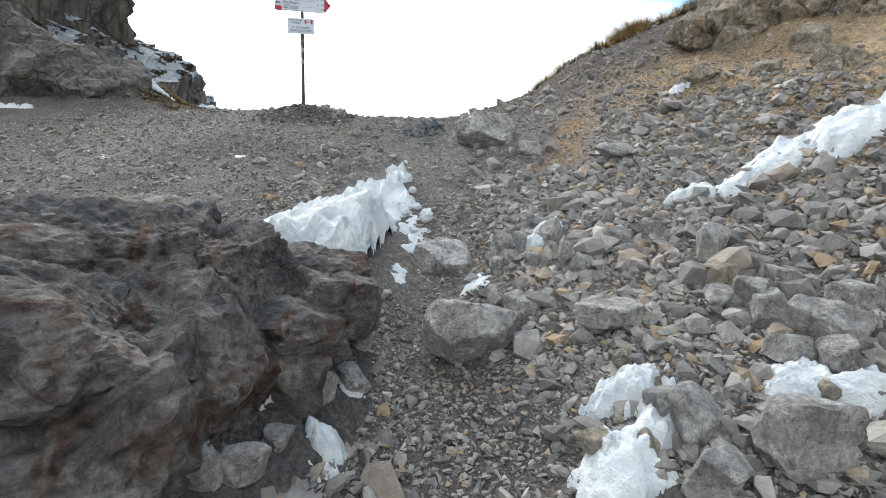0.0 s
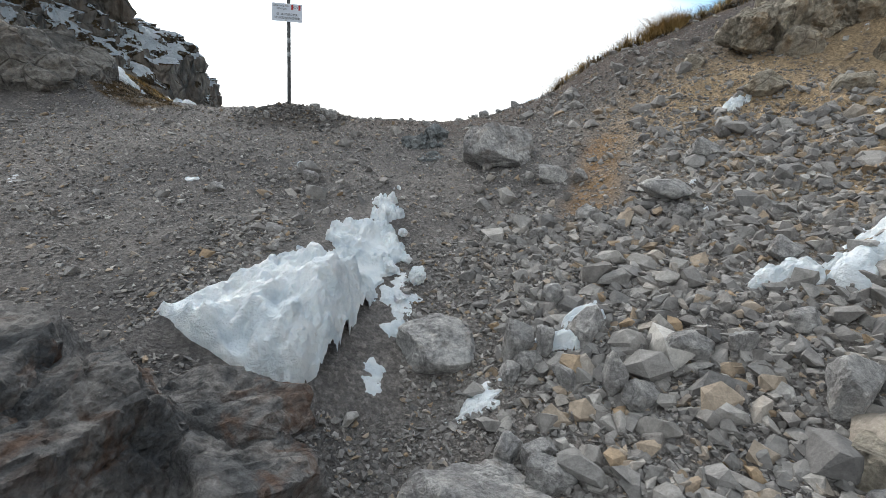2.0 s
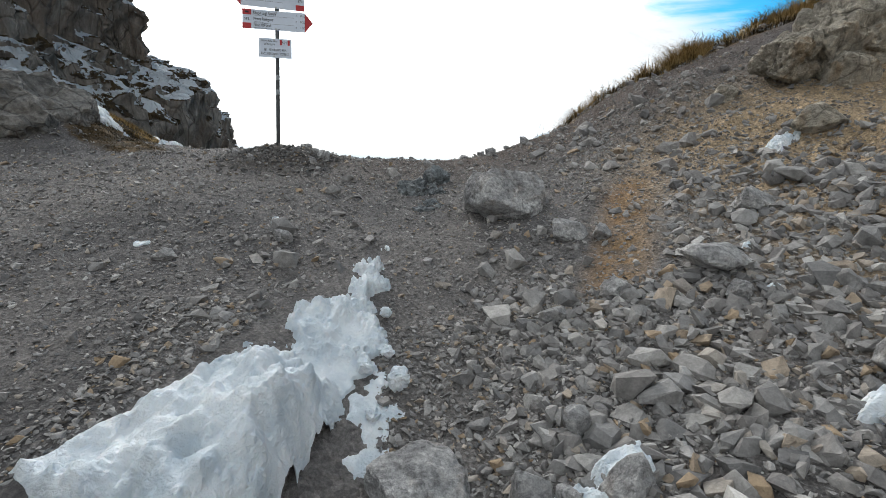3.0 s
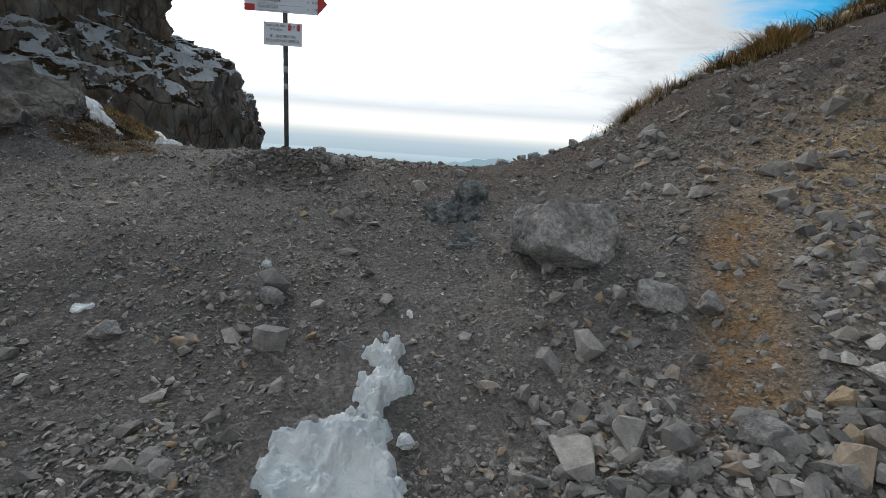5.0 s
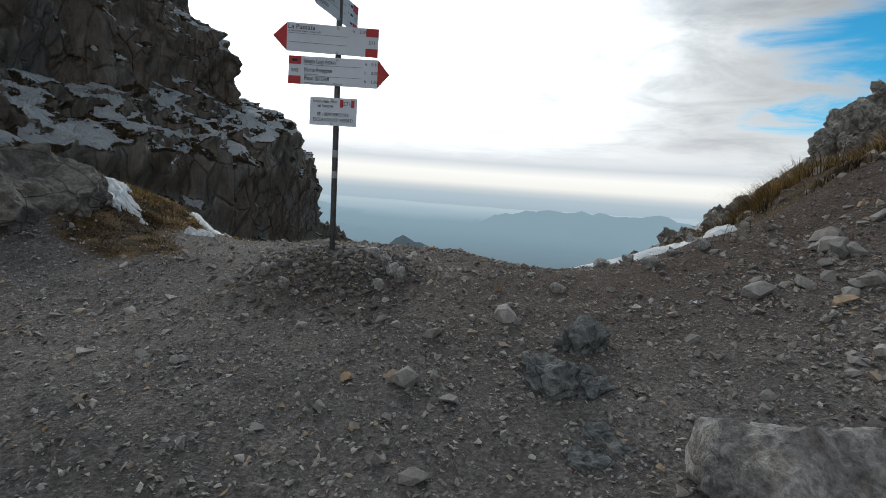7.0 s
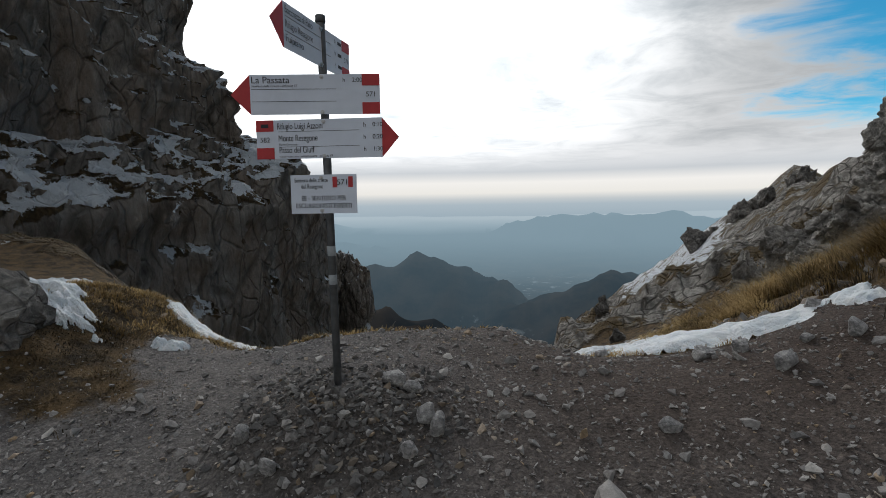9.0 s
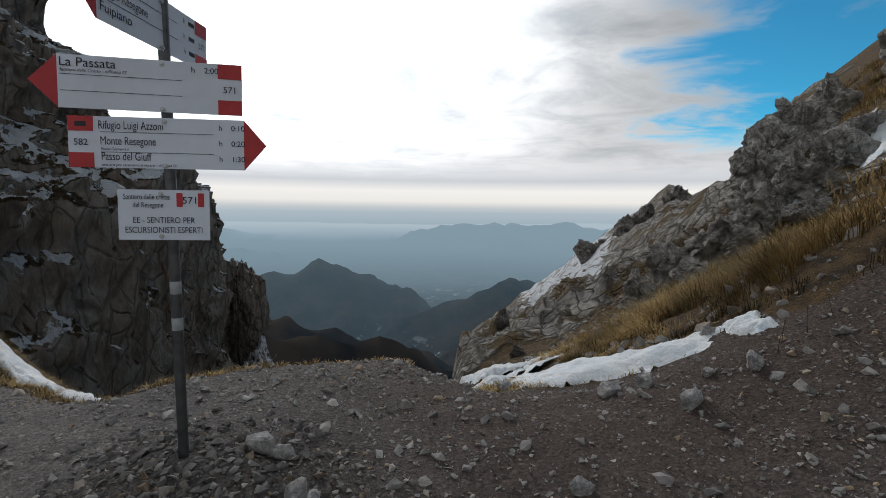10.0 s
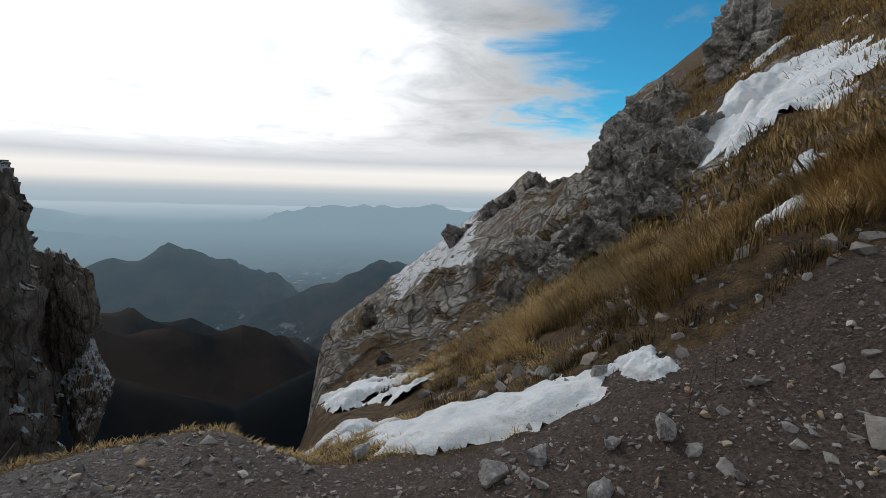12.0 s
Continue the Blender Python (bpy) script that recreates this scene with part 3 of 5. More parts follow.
def broken_rock(name, at, size, seed, mat, label="", category="", group="", parent=None, turn=0.0, sub=4, planes=16, deep=(0.62, 0.95), rough=0.10, grain=0.02, joints=0.0, flat=False):
    """Rock broken along joint planes: flat faces meeting at sharp edges, then weathered and cracked."""
    rnd = random.Random(seed)
    axes = [Vector((1, 0.15, 0.1)), Vector((-0.1, 1, 0.2)), Vector((0.1, -0.2, 1))]
    cutters = []
    for k in range(planes):
        n = axes[k % 3] * rnd.choice((-1, 1)) + Vector((rnd.gauss(0, 0.45), rnd.gauss(0, 0.45), rnd.gauss(0, 0.35)))
        cutters.append((n.normalized(), rnd.uniform(*deep)))
    off = Vector((rnd.uniform(-50, 50), rnd.uniform(-50, 50), rnd.uniform(-50, 50)))
    bm = bmesh.new()
    bmesh.ops.create_icosphere(bm, subdivisions=sub, radius=1.0)
    big = max(size)
    for v in bm.verts:
        d = v.co.normalized()
        r = 1.0
        for n, far in cutters:
            k = d.dot(n)
            if k > 0.05:
                r = min(r, far / k)
        c = d * r
        p = Vector((c.x * size[0], c.y * size[1], c.z * size[2]))
        q = p / big + off
        push = rough * noise.fractal(q * 2.3, 0.75, 2.1, 6) * 0.55
        if joints:
            w = q * 2.6 + Vector(noise.noise_vector(q * 2.0)) * 0.25
            w.z *= 0.7
            dist, pts = noise.voronoi(w)
            push += joints * (noise.cell(pts[0] * 9.1) - 0.5) - joints * 1.3 * max(0.0, 0.09 - (dist[1] - dist[0])) / 0.09
        push += grain * (noise.ridged_multi_fractal(q * 9.0, 0.9, 2.1, 4, 1.0, 2.0) - 1.0)
        v.co = p + d * push * big
    for f in bm.faces:
        f.smooth = flat
    if parent is not None:
        ob = part(name, bm, mat, parent, label)
        ob.matrix_local = pose(*at, 0, 0, turn)
        return ob
    me = bpy.data.meshes.new(name)
    bm.to_mesh(me)
    bm.free()
    me.materials.append(mat)
    ob = new(name, me)
    ob.matrix_world = pose(*at, 0, 0, turn)
    return tagged(ob, label, category, group)


# ---- cliff across the gap ----
def make_cliff():
    ys = np.linspace(1.0, 36.0, 330)
    wx = np.interp(ys, [1, 4, 8, 12, 17, 22, 27, 32, 36], [-6.8, -7.6, -8.6, -8.3, -8.0, -8.1, -8.4, -9.3, -13])
    low = np.interp(ys, [1, 10, 14, 17, 20, 22.5, 23.3, 26, 28, 31, 36], [0.6, 0.9, 1.1, 1.3, 2.2, 2.9, 2.3, 1.5, 0.9, -2, -8])
    shelf = np.interp(ys, [1, 10, 16, 20, 23, 26, 36], [1.0, 2.0, 2.2, 1.6, 0.9, 0.4, 0.3])
    two = np.interp(ys, [1, 10, 13, 15, 18, 20.3, 21.3, 23, 36], [5.0, 4.6, 4.2, 3.9, 2.9, 2.2, 0.3, 0.1, 0.1])
    three = np.interp(ys, [1, 15, 18, 19.6, 20.2, 21.5, 36], [9, 8.5, 7.5, 6, 0.6, 0.3, 0.1])
    rows = []
    for k in np.linspace(0, 1, 60):
        rows.append((wx - 0.6 * k, -16 + (low + 16) * k))
    for k in np.linspace(0, 1, 26)[1:]:
        rows.append((wx - 0.6 - 1.25 * shelf * k, low + shelf * k))
    b, z = wx - 0.6 - 1.25 * shelf, low + shelf
    for k in np.linspace(0, 1, 42)[1:]:
        rows.append((b - 0.35 * k, z + two * k))
    b, z = b - 0.35, z + two
    for k in np.linspace(0, 1, 14)[1:]:
        rows.append((b - 1.6 * k, z + 0.9 * k * np.clip(two, 0.1, 1)))
    b, z = b - 1.6, z + 0.9 * np.clip(two, 0.1, 1)
    for k in np.linspace(0, 1, 42)[1:]:
        rows.append((b - 0.3 * k, z + three * k))
    b, z = b - 0.3, z + three
    for k in (0.3, 1, 3, 8):
        rows.append((b - k, z - 0.15 * k * k))
    v = []
    for x, zz in rows:
        for i in range(len(ys)):
            q = Vector((x[i], ys[i], zz[i]))
            r = noise.ridged_multi_fractal(Vector((q.x * 0.3, q.y * 0.42, q.z * 0.16)), 0.9, 2.1, 6, 1.0, 2.0) - 1.1
            f = noise.fractal(Vector((q.x * 0.8, q.y * 0.9, q.z * 0.8)), 0.8, 2.0, 5)
            s = noise.noise(Vector((q.y * 0.12, 3.1, q.z * 0.9)))
            push = 0.75 * r + 0.4 * f + 0.35 * s
            v.append((q.x + push, q.y + 0.4 * f, q.z + 0.28 * f + 0.12 * r))
    n = len(ys)
    i = np.arange(len(rows) * n).reshape(len(rows), n)
    q = np.stack([i[:-1, :-1], i[:-1, 1:], i[1:, 1:], i[1:, :-1]], -1).reshape(-1, 4)
    ob = mesh_object("cliff", v, q, CLIFF)
    return tagged(ob, "tall grey limestone cliff with snow and heath on its ledges", "cliff")


make_cliff()
rock("rock_pillar", (-8.6, 32.0, -6.0), (1.6, 2.2, 5.2), 31, CLIFF, "dark limestone pillar with snow at the cliff's foot", "rock pillar", 5, 0.4, 16, freq=2.0)

rock("snow_gully", (-7.6, 31.0, -10.5), (1.5, 1.8, 3.6), 35, GULLY, "steep gully of old snow and rock below the cliff", "snow gully", 5, 0.5, 14, 20, 2.0, 0.03)

# ---- outcrops, boulders ----
outcrop = empty("outcrop", pose(0.1, -4.85, -1.25), "fractured grey-brown limestone outcrop beside the gravel path", "rock outcrop")
for k, (x, y, z, sx, sy, sz, tn) in enumerate((
        (0.08, -4.69, -0.93, 0.40, 0.34, 0.27, 20),
        (0.39, -4.60, -0.95, 0.23, 0.26, 0.22, -10),
        (0.68, -4.57, -1.06, 0.21, 0.22, 0.15, 35),
        (0.54, -4.75, -1.14, 0.20, 0.20, 0.20, 10),
        (0.10, -5.18, -1.01, 0.36, 0.30, 0.20, 30),
        (0.22, -5.33, -1.18, 0.36, 0.30, 0.26, 15),
        (0.34, -4.98, -1.18, 0.23, 0.24, 0.26, -20),
        (-0.28, -4.73, -0.98, 0.42, 0.30, 0.15, 25),
        (0.55, -4.41, -1.02, 0.26, 0.20, 0.12, 40),
        (0.35, -4.64, -1.25, 0.40, 0.35, 0.30, 0))):
    broken_rock("block", (x - 0.1, y + 4.85, z + 1.27), (sx * 1.3, sy * 1.3, sz * 1.3), 500 + k, ROCK, parent=outcrop, turn=tn, sub=6 if k in (0, 1, 4, 6) else 5, planes=16, deep=(0.55, 0.82), rough=0.13, grain=0.026, joints=0.022)
broken_rock("boulder", (1.9, -1.86, -0.335), (0.335, 0.32, 0.285), 527, PALE, "pale grey limestone boulder lying on the gravel slope", "boulder", turn=-15, sub=5, planes=14, deep=(0.52, 0.8), rough=0.12, grain=0.02, joints=0.02)
sunken = empty("sunken_rock", pose(1.38, -1.15, -0.29), "blue-grey broken rock sunk in the gravel slope", "rock")
for k, (x, y, z, sx, sy, sz, tn) in enumerate(((0.1, 0.32, 0.02, 0.16, 0.14, 0.15, 10), (-0.1, 0.0, -0.06, 0.14, 0.2, 0.13, 30), (0.08, -0.02, -0.09, 0.16, 0.24, 0.12, -20), (0.02, -0.3, -0.15, 0.17, 0.18, 0.1, 50), (-0.05, -0.46, -0.16, 0.1, 0.1, 0.08, 0))):
    broken_rock("lump", (x, y, z), (sx, sy, sz), 530 + k, BLUE, parent=sunken, turn=tn, sub=4, planes=14, rough=0.3, grain=0.05, joints=0.08)
broken_rock("gully_boulder", (1.3, -4.5, -1.19), (0.25, 0.22, 0.2), 541, PALE, "grey limestone block in the gravel gully", "boulder", turn=25, sub=5, planes=14, deep=(0.5, 0.8), rough=0.1, grain=0.018)
broken_rock("gully_slab", (1.26, -3.72, -1.03), (0.23, 0.2, 0.12), 542, PALE, "flat grey rock set in the trail", "rock", sub=4, planes=14, deep=(0.5, 0.8), rough=0.12)
bank_rock = empty("bank_rock", pose(-2.55, 0.0, -0.1), "weathered grey rock slab in the bank beside the saddle", "rock")
for k, (x, y, z, sx, sy, sz, tn) in enumerate(((0, 0.05, 0.12, 0.85, 0.7, 0.62, 20), (-0.75, -0.05, 0.3, 0.7, 0.6, 0.7, 50))):
    broken_rock("slab", (x, y, z), (sx, sy, sz), 551 + k, BANK, parent=bank_rock, turn=tn, sub=5, planes=12, deep=(0.7, 0.95), rough=0.22, grain=0.015, joints=0.025)


def blocks(rows, mat, label, group, seed):
    """Loose blocks, each sunk a little into the land: place, half width, half height, turn."""
    for k, (x, y, w, h, tn) in enumerate(rows):
        broken_rock("stone_block", (x, y, ground_z(x, y) + h * 0.5), (w * 1.25, w * 0.88, h * 1.25), seed + k, mat, label, "stone", group, turn=tn, sub=4 if w > 0.06 else 3, planes=15, deep=(0.45, 0.78), rough=0.08, grain=0.016)


blocks(((1.86, -5.45, 0.144, 0.126, 10), (2.25, -5.10, 0.163, 0.089, 20), (2.14, -4.99, 0.098, 0.084, 60), (1.71, -5.29, 0.108, 0.066, 25), (1.67, -5.23, 0.083, 0.068, 0), (1.73, -4.79, 0.158, 0.069, 15), (1.65, -5.47, 0.091, 0.083, 40), (2.16, -4.90, 0.079, 0.075, 30), (2.10, -5.14, 0.108, 0.051, 5), (2.17, -5.23, 0.062, 0.079, 80), (2.10, -4.82, 0.092, 0.050, 10), (2.32, -4.83, 0.085, 0.053, 70), (2.40, -5.03, 0.105, 0.064, 0)), PALE, "large angular grey limestone slab lying on the scree", "slabs on the scree", 600)
blocks(((1.48, -5.23, 0.072, 0.036, 0), (2.15, -4.71, 0.091, 0.073, 30), (1.66, -5.00, 0.044, 0.048, 60), (2.07, -5.31, 0.044, 0.059, 20), (1.57, -5.32, 0.050, 0.046, 10)), OCHRE, "ochre-stained limestone block lying on the scree", "ochre blocks on the scree", 620)
blocks(((0.80, -4.75, 0.072, 0.062, 10), (0.69, -4.87, 0.072, 0.064, 40), (0.56, -5.24, 0.065, 0.067, 0), (0.61, -5.11, 0.060, 0.043, 70), (0.47, -5.29, 0.059, 0.061, 20), (0.82, -4.49, 0.052, 0.057, 10), (1.46, -4.48, 0.071, 0.065, 0), (1.40, -4.32, 0.063, 0.055, 60)), PALE, "grey limestone block at the foot of the outcrop", "blocks at the outcrop's foot", 630)
blocks(((1.52, -3.95, 0.074, 0.087, 10), (1.59, -4.01, 0.051, 0.085, 50), (1.73, -4.26, 0.057, 0.094, 80), (2.01, -4.21, 0.086, 0.061, 0), (2.12, -4.27, 0.062, 0.068, 40), (2.23, -4.55, 0.092, 0.080, 20), (1.78, -4.34, 0.069, 0.046, 10), (1.75, -3.98, 0.100, 0.058, 30), (1.70, -3.74, 0.052, 0.051, 0), (1.46, -4.04, 0.061, 0.056, 60), (1.46, -4.39, 0.061, 0.058, 20), (1.61, -4.17, 0.058, 0.053, 100), (1.53, -4.02, 0.061, 0.039, 0)), PALE, "angular grey limestone block heaped on the scree", "blocks heaped on the scree", 650)
blocks(((2.53, -3.07, 0.163, 0.063, 15), (2.89, -2.73, 0.114, 0.073, 0), (2.47, -3.32, 0.076, 0.050, 40), (2.37, -4.22, 0.078, 0.043, 5), (2.11, -2.40, 0.104, 0.052, 0), (2.59, -3.83, 0.094, 0.059, 30)), PALE, "grey limestone block on the upper scree", "blocks on the upper scree", 670)
blocks(((0.55, -2.31, 0.060, 0.046, 10), (2.09, -2.38, 0.116, 0.060, 5), (1.81, -3.15, 0.065, 0.047, 20), (2.07, -3.12, 0.070, 0.056, 0), (0.83, -2.94, 0.045, 0.035, 30), (2.24, -2.50, 0.073, 0.047, 50), (0.45, -2.07, 0.033, 0.029, 0), (0.03, -2.56, 0.072, 0.033, 0)), PALE, "grey limestone stone lying on the trail", "stones on the trail", 690)
blocks(((2.07, 0.56, 0.056, 0.055, 0), (1.88, 0.59, 0.085, 0.047, 20), (2.48, 0.32, 0.068, 0.055, 40), (2.68, 0.97, 0.078, 0.051, 0), (1.51, 1.38, 0.056, 0.044, 0), (2.31, 0.42, 0.037, 0.034, 0)), PALE, "grey limestone stone beside the saddle's snow", "stones on the saddle", 710)
blocks(((0.26, 0.08, 0.056, 0.054, 0), (0.43, -0.18, 0.056, 0.048, 30), (0.34, 0.07, 0.055, 0.038, 10), (0.49, -0.23, 0.043, 0.054, 60), (0.38, -0.38, 0.047, 0.039, 0), (-0.30, -0.34, 0.045, 0.043, 40), (-0.11, -0.52, 0.036, 0.046, 0), (2.10, 0.22, 0.057, 0.063, 20), (1.44, -0.17, 0.047, 0.037, 0)), PALE, "grey limestone stone on the heap round the signpost", "stones round the signpost", 730)


# crags on the mountainside
def crags(rows, mat, label, group, seed, depth, cracks, sub=4):
    """Crags by place, height of the top, half width and half height."""
    for k, (x, y, top, w, h) in enumerate(rows):
        broken_rock("crag", (x, y, top - h * 0.9), (w * 1.25, w * depth, h * 1.1), seed + k, mat, label, "crag", group, turn=37 * k % 90, sub=sub, planes=15, deep=(0.5, 0.9), rough=0.3, grain=0.04, joints=cracks)


crags(((15.7, 33.9, -0.95, 0.94, 1.49), (17.1, 33.3, -0.49, 1.06, 1.92), (18.1, 32.8, 0.51, 1.06, 1.92), (19.1, 32.3, 1.67, 1.17, 2.55), (19.3, 29.9, 2.80, 1.01, 2.62), (19.4, 27.5, 2.03, 0.86, 2.10), (19.3, 25.1, 3.08, 0.99, 2.33), (17.6, 21.4, 2.63, 0.63, 1.57)), DARK_CRAG, "dark jagged limestone crag on the ridge", "crags on the ridge", 800, 1.2, 0.14)
crags(((8.5, 8.1, 2.65, 0.39, 0.98), (9.8, 9.1, 3.26, 0.51, 1.03), (10.4, 9.2, 3.69, 0.54, 0.92), (17.1, 15.6, 5.96, 0.77, 1.28), (6.0, 5.9, 0.75, 0.42, 0.52), (6.3, 5.7, 1.09, 0.42, 0.61), (6.8, 5.7, 1.47, 0.48, 0.62), (7.2, 5.5, 1.85, 0.44, 0.58), (9.0, 6.7, 2.47, 0.48, 0.55), (5.5, 6.2, 0.40, 0.33, 0.52), (5.2, 5.2, 0.26, 0.29, 0.29), (4.2, 4.8, 0.07, 0.19, 0.42), (10.6, 7.7, 3.13, 0.43, 0.50), (6.1, 5.1, 0.68, 0.35, 0.26), (6.8, 4.8, 1.21, 0.32, 0.27), (20.0, 14.5, 9.41, 1.25, 1.9)), CRAG, "pale fractured limestone crag rising from the grassy slope", "crags on the slope", 830, 1.3, 0.1, 5)
crags(((3.6, 10.4, -1.40, 0.22, 0.74), (3.8, 9.2, -1.78, 0.25, 0.55), (7.3, 19.6, -2.72, 0.74, 1.85), (8.7, 21.3, -2.52, 0.54, 1.21), (2.9, 6.3, -1.26, 0.22, 0.40), (3.5, 5.6, -1.03, 0.38, 0.34), (4.9, 6.8, -0.99, 0.30, 0.35)), DARK_CRAG, "dark limestone pillar above the snowy gully", "pillars above the gully", 860, 1.0, 0.1)

# rocks in the earth bank above the scree
for k, (x, y, z, w, h) in enumerate(((4.33, -1.46, 0.88, 0.31, 0.28), (4.88, -1.39, 0.99, 0.41, 0.33), (5.16, -1.63, 1.01, 0.41, 0.33), (5.27, -2.01, 0.95, 0.39, 0.32), (3.99, -1.45, 0.78, 0.20, 0.13))):
    broken_rock("bank_crag", (x, y, min(z, ground_z(x, y) + 0.25)), (w * 1.5, w * 1.3, h * 1.5), 160 + k, OCHRE, "pale ochre limestone crag at the top of the earth bank", "rock", "crags on the bank", turn=20 * k, sub=5, planes=16, deep=(0.5, 0.82), rough=0.2, grain=0.03, joints=0.05)
for k, (x, y, w, h, tn) in enumerate(((4.2, -1.7, 0.2, 0.16, 40), (3.9, -2.6, 0.2, 0.12, 80), (4.5, -2.3, 0.22, 0.18, 15), (3.7, -2.15, 0.16, 0.09, 20), (4.1, -3.0, 0.2, 0.14, 5), (3.6, -1.3, 0.12, 0.1, 60))):
    broken_rock("bank_rock", (x, y, ground_z(x, y) + h * 0.15), (w * 1.2, w, h * 1.2), 175 + k, OCHRE, "ochre-stained limestone rock in the earth bank", "rock", "rocks in the bank", turn=tn, sub=4, planes=14, deep=(0.5, 0.82), rough=0.12, grain=0.02)

# ---- snow ----
def snow_patch(at, rx, ry, turn, thick, seed, ragged=0.95, res=56, label="thin patch of old snow lying on the ground", name="snow_patch"):
    """Snow lying on the land, thin at its ragged edge."""
    u, w = np.meshgrid(np.linspace(-1.3, 1.3, res), np.linspace(-1.3, 1.3, res), indexing="ij")
    c, s = math.cos(radians(turn)), math.sin(radians(turn))
    x = at[0] + u * rx * c - w * ry * s
    y = at[1] + u * rx * s + w * ry * c
    k = min(rx, ry)
    f = 1 - np.hypot(u, w) + ragged * fbm(x, y, k * 1.1, 5, seed, 0.62)
    z = near_height(x, y) - 0.02 + (thick + 0.02) * ss(-0.1, 0.75, f) ** 0.6 + np.clip(f, 0, 1) * 0.5 * thick * fbm(x, y, k * 0.4, 4, seed + 7)
    v = np.stack([x.ravel(), y.ravel(), z.ravel()], 1)
    i = np.arange(res * res).reshape(res, res)
    q = np.stack([i[:-1, :-1], i[1:, :-1], i[1:, 1:], i[:-1, 1:]], -1).reshape(-1, 4)
    q = q[(f.ravel()[q] > -0.06).all(1)]
    v, q = used(v, q)
    v = v - np.array([at[0], at[1], ground_z(*at)])
    ob = mesh_object(name, v, q, SNOW)
    ob.location = (at[0], at[1], ground_z(*at))
    return tagged(ob, label, "snow patch", "snow patches")


def snow_bank():
    """The melting bank of snow along the path: a pitted mound in front, a thin lumpy strip behind it."""
    ny, nx = 340, 150
    y = np.linspace(-4.12, -2.25, ny)
    wob = 0.07 * fbm(y, y * 0, 0.16, 5, 5)
    xl = np.interp(y, [-4.12, -4.02, -3.9, -3.65, -3.4, -2.8, -2.5, -2.25], [0.6, 0.38, 0.22, 0.42, 0.56, 0.86, 0.96, 1.06]) + wob * ss(-3.9, -3.4, y)
    xr = np.interp(y, [-4.12, -3.9, -3.65, -3.5, -3.3, -2.9, -2.6, -2.25], [0.74, 0.86, 0.93, 1.0, 1.14, 1.12, 1.13, 1.11]) - wob * ss(-3.7, -3.35, y)
    k = np.linspace(0, 1, nx)
    X = xl[:, None] + (xr - xl)[:, None] * k[None, :]
    Y = np.repeat(y[:, None], nx, 1)
    g = near_height(X, Y)
    level = -0.08 - 0.19 * sp(0.2 - Y, 6)
    tall = ss(-3.35, -3.6, Y) * ss(1.02, 0.9, X)
    lump = fbm(X, Y, 0.2, 4, 15)
    chunk = fbm(X, Y, 0.09, 4, 25, 0.6)
    crest = 0.10 * np.exp(-((X - 0.80 + 0.25 * (Y + 3.6)) / 0.13) ** 2)
    top = np.maximum(level + 0.05, g) * tall + (g + 0.035) * (1 - tall) + tall * (crest + 0.07 * lump + 0.035 * chunk) + (1 - tall) * (0.06 * chunk + 0.03 * lump)
    edge_l = (X - xl[:, None]) / 0.10
    edge_r = (xr[:, None] - X) / (0.06 + 0.05 * tall)
    edge_f = (Y + 4.12) / 0.1
    edge_b = (-2.25 - Y) / 0.15
    e = np.clip(np.minimum(np.minimum(edge_l, edge_r), np.minimum(edge_f, edge_b)) + 1.6 * (1 - 0.8 * tall) * fbm(X, Y, 0.13, 5, 35, 0.65) - 0.15 * (1 - tall), 0, 1)
    Z = g - 0.05 + (top - g + 0.05) * e ** 0.55
    rnd = random.Random(4)
    for _ in range(46):
        cy = rnd.uniform(-4.05, -3.45)
        t = rnd.uniform(0.15, 0.93)
        cx = float(np.interp(cy, y, xl) * (1 - t) + np.interp(cy, y, xr) * t)
        r, d = rnd.uniform(0.014, 0.038), rnd.uniform(0.02, 0.06)
        Z = Z - d * np.exp(-(np.hypot(X - cx, (Y - cy) * 0.7) / r) ** 2) * e
    Z = np.where(e > 0.5, np.maximum(Z, g + 0.015), Z)
    v = np.stack([X.ravel(), Y.ravel(), Z.ravel()], 1)
    i = np.arange(nx * ny).reshape(ny, nx)
    q = np.stack([i[:-1, :-1], i[:-1, 1:], i[1:, 1:], i[1:, :-1]], -1).reshape(-1, 4)
    ob = mesh_object("snow_bank", v, q, SNOW)
    return tagged(ob, "melting pitted bank of old snow along the path", "snow bank")


for k, (x, y, r) in enumerate(((1.17, -3.36, 0.055), (1.13, -3.2, 0.035), (1.09, -3.5, 0.03), (1.16, -3.72, 0.04), (1.05, -3.3, 0.04), (1.12, -2.95, 0.03), (1.1, -3.08, 0.028), (1.0, -3.22, 0.035), (0.88, -3.1, 0.03), (1.06, -2.75, 0.025), (0.98, -2.86, 0.03))):
    broken_rock("snow_clod", (x, y, ground_z(x, y) + r * 0.7), (r, r * 0.9, r * 0.9), 900 + k, SNOW, "lump of old snow beside the snow bank", "snow lump", "lumps of snow", sub=4, planes=13, deep=(0.5, 0.8), rough=0.35, grain=0.03)
snow_bank()


def patches(rows, seed):
    for k, (x, y, rx, ry, tn, th) in enumerate(rows):
        snow_patch((x, y), rx, ry, tn, th, seed + 11 * k, 0.95 if rx < 0.55 or y > 2 else 0.6)


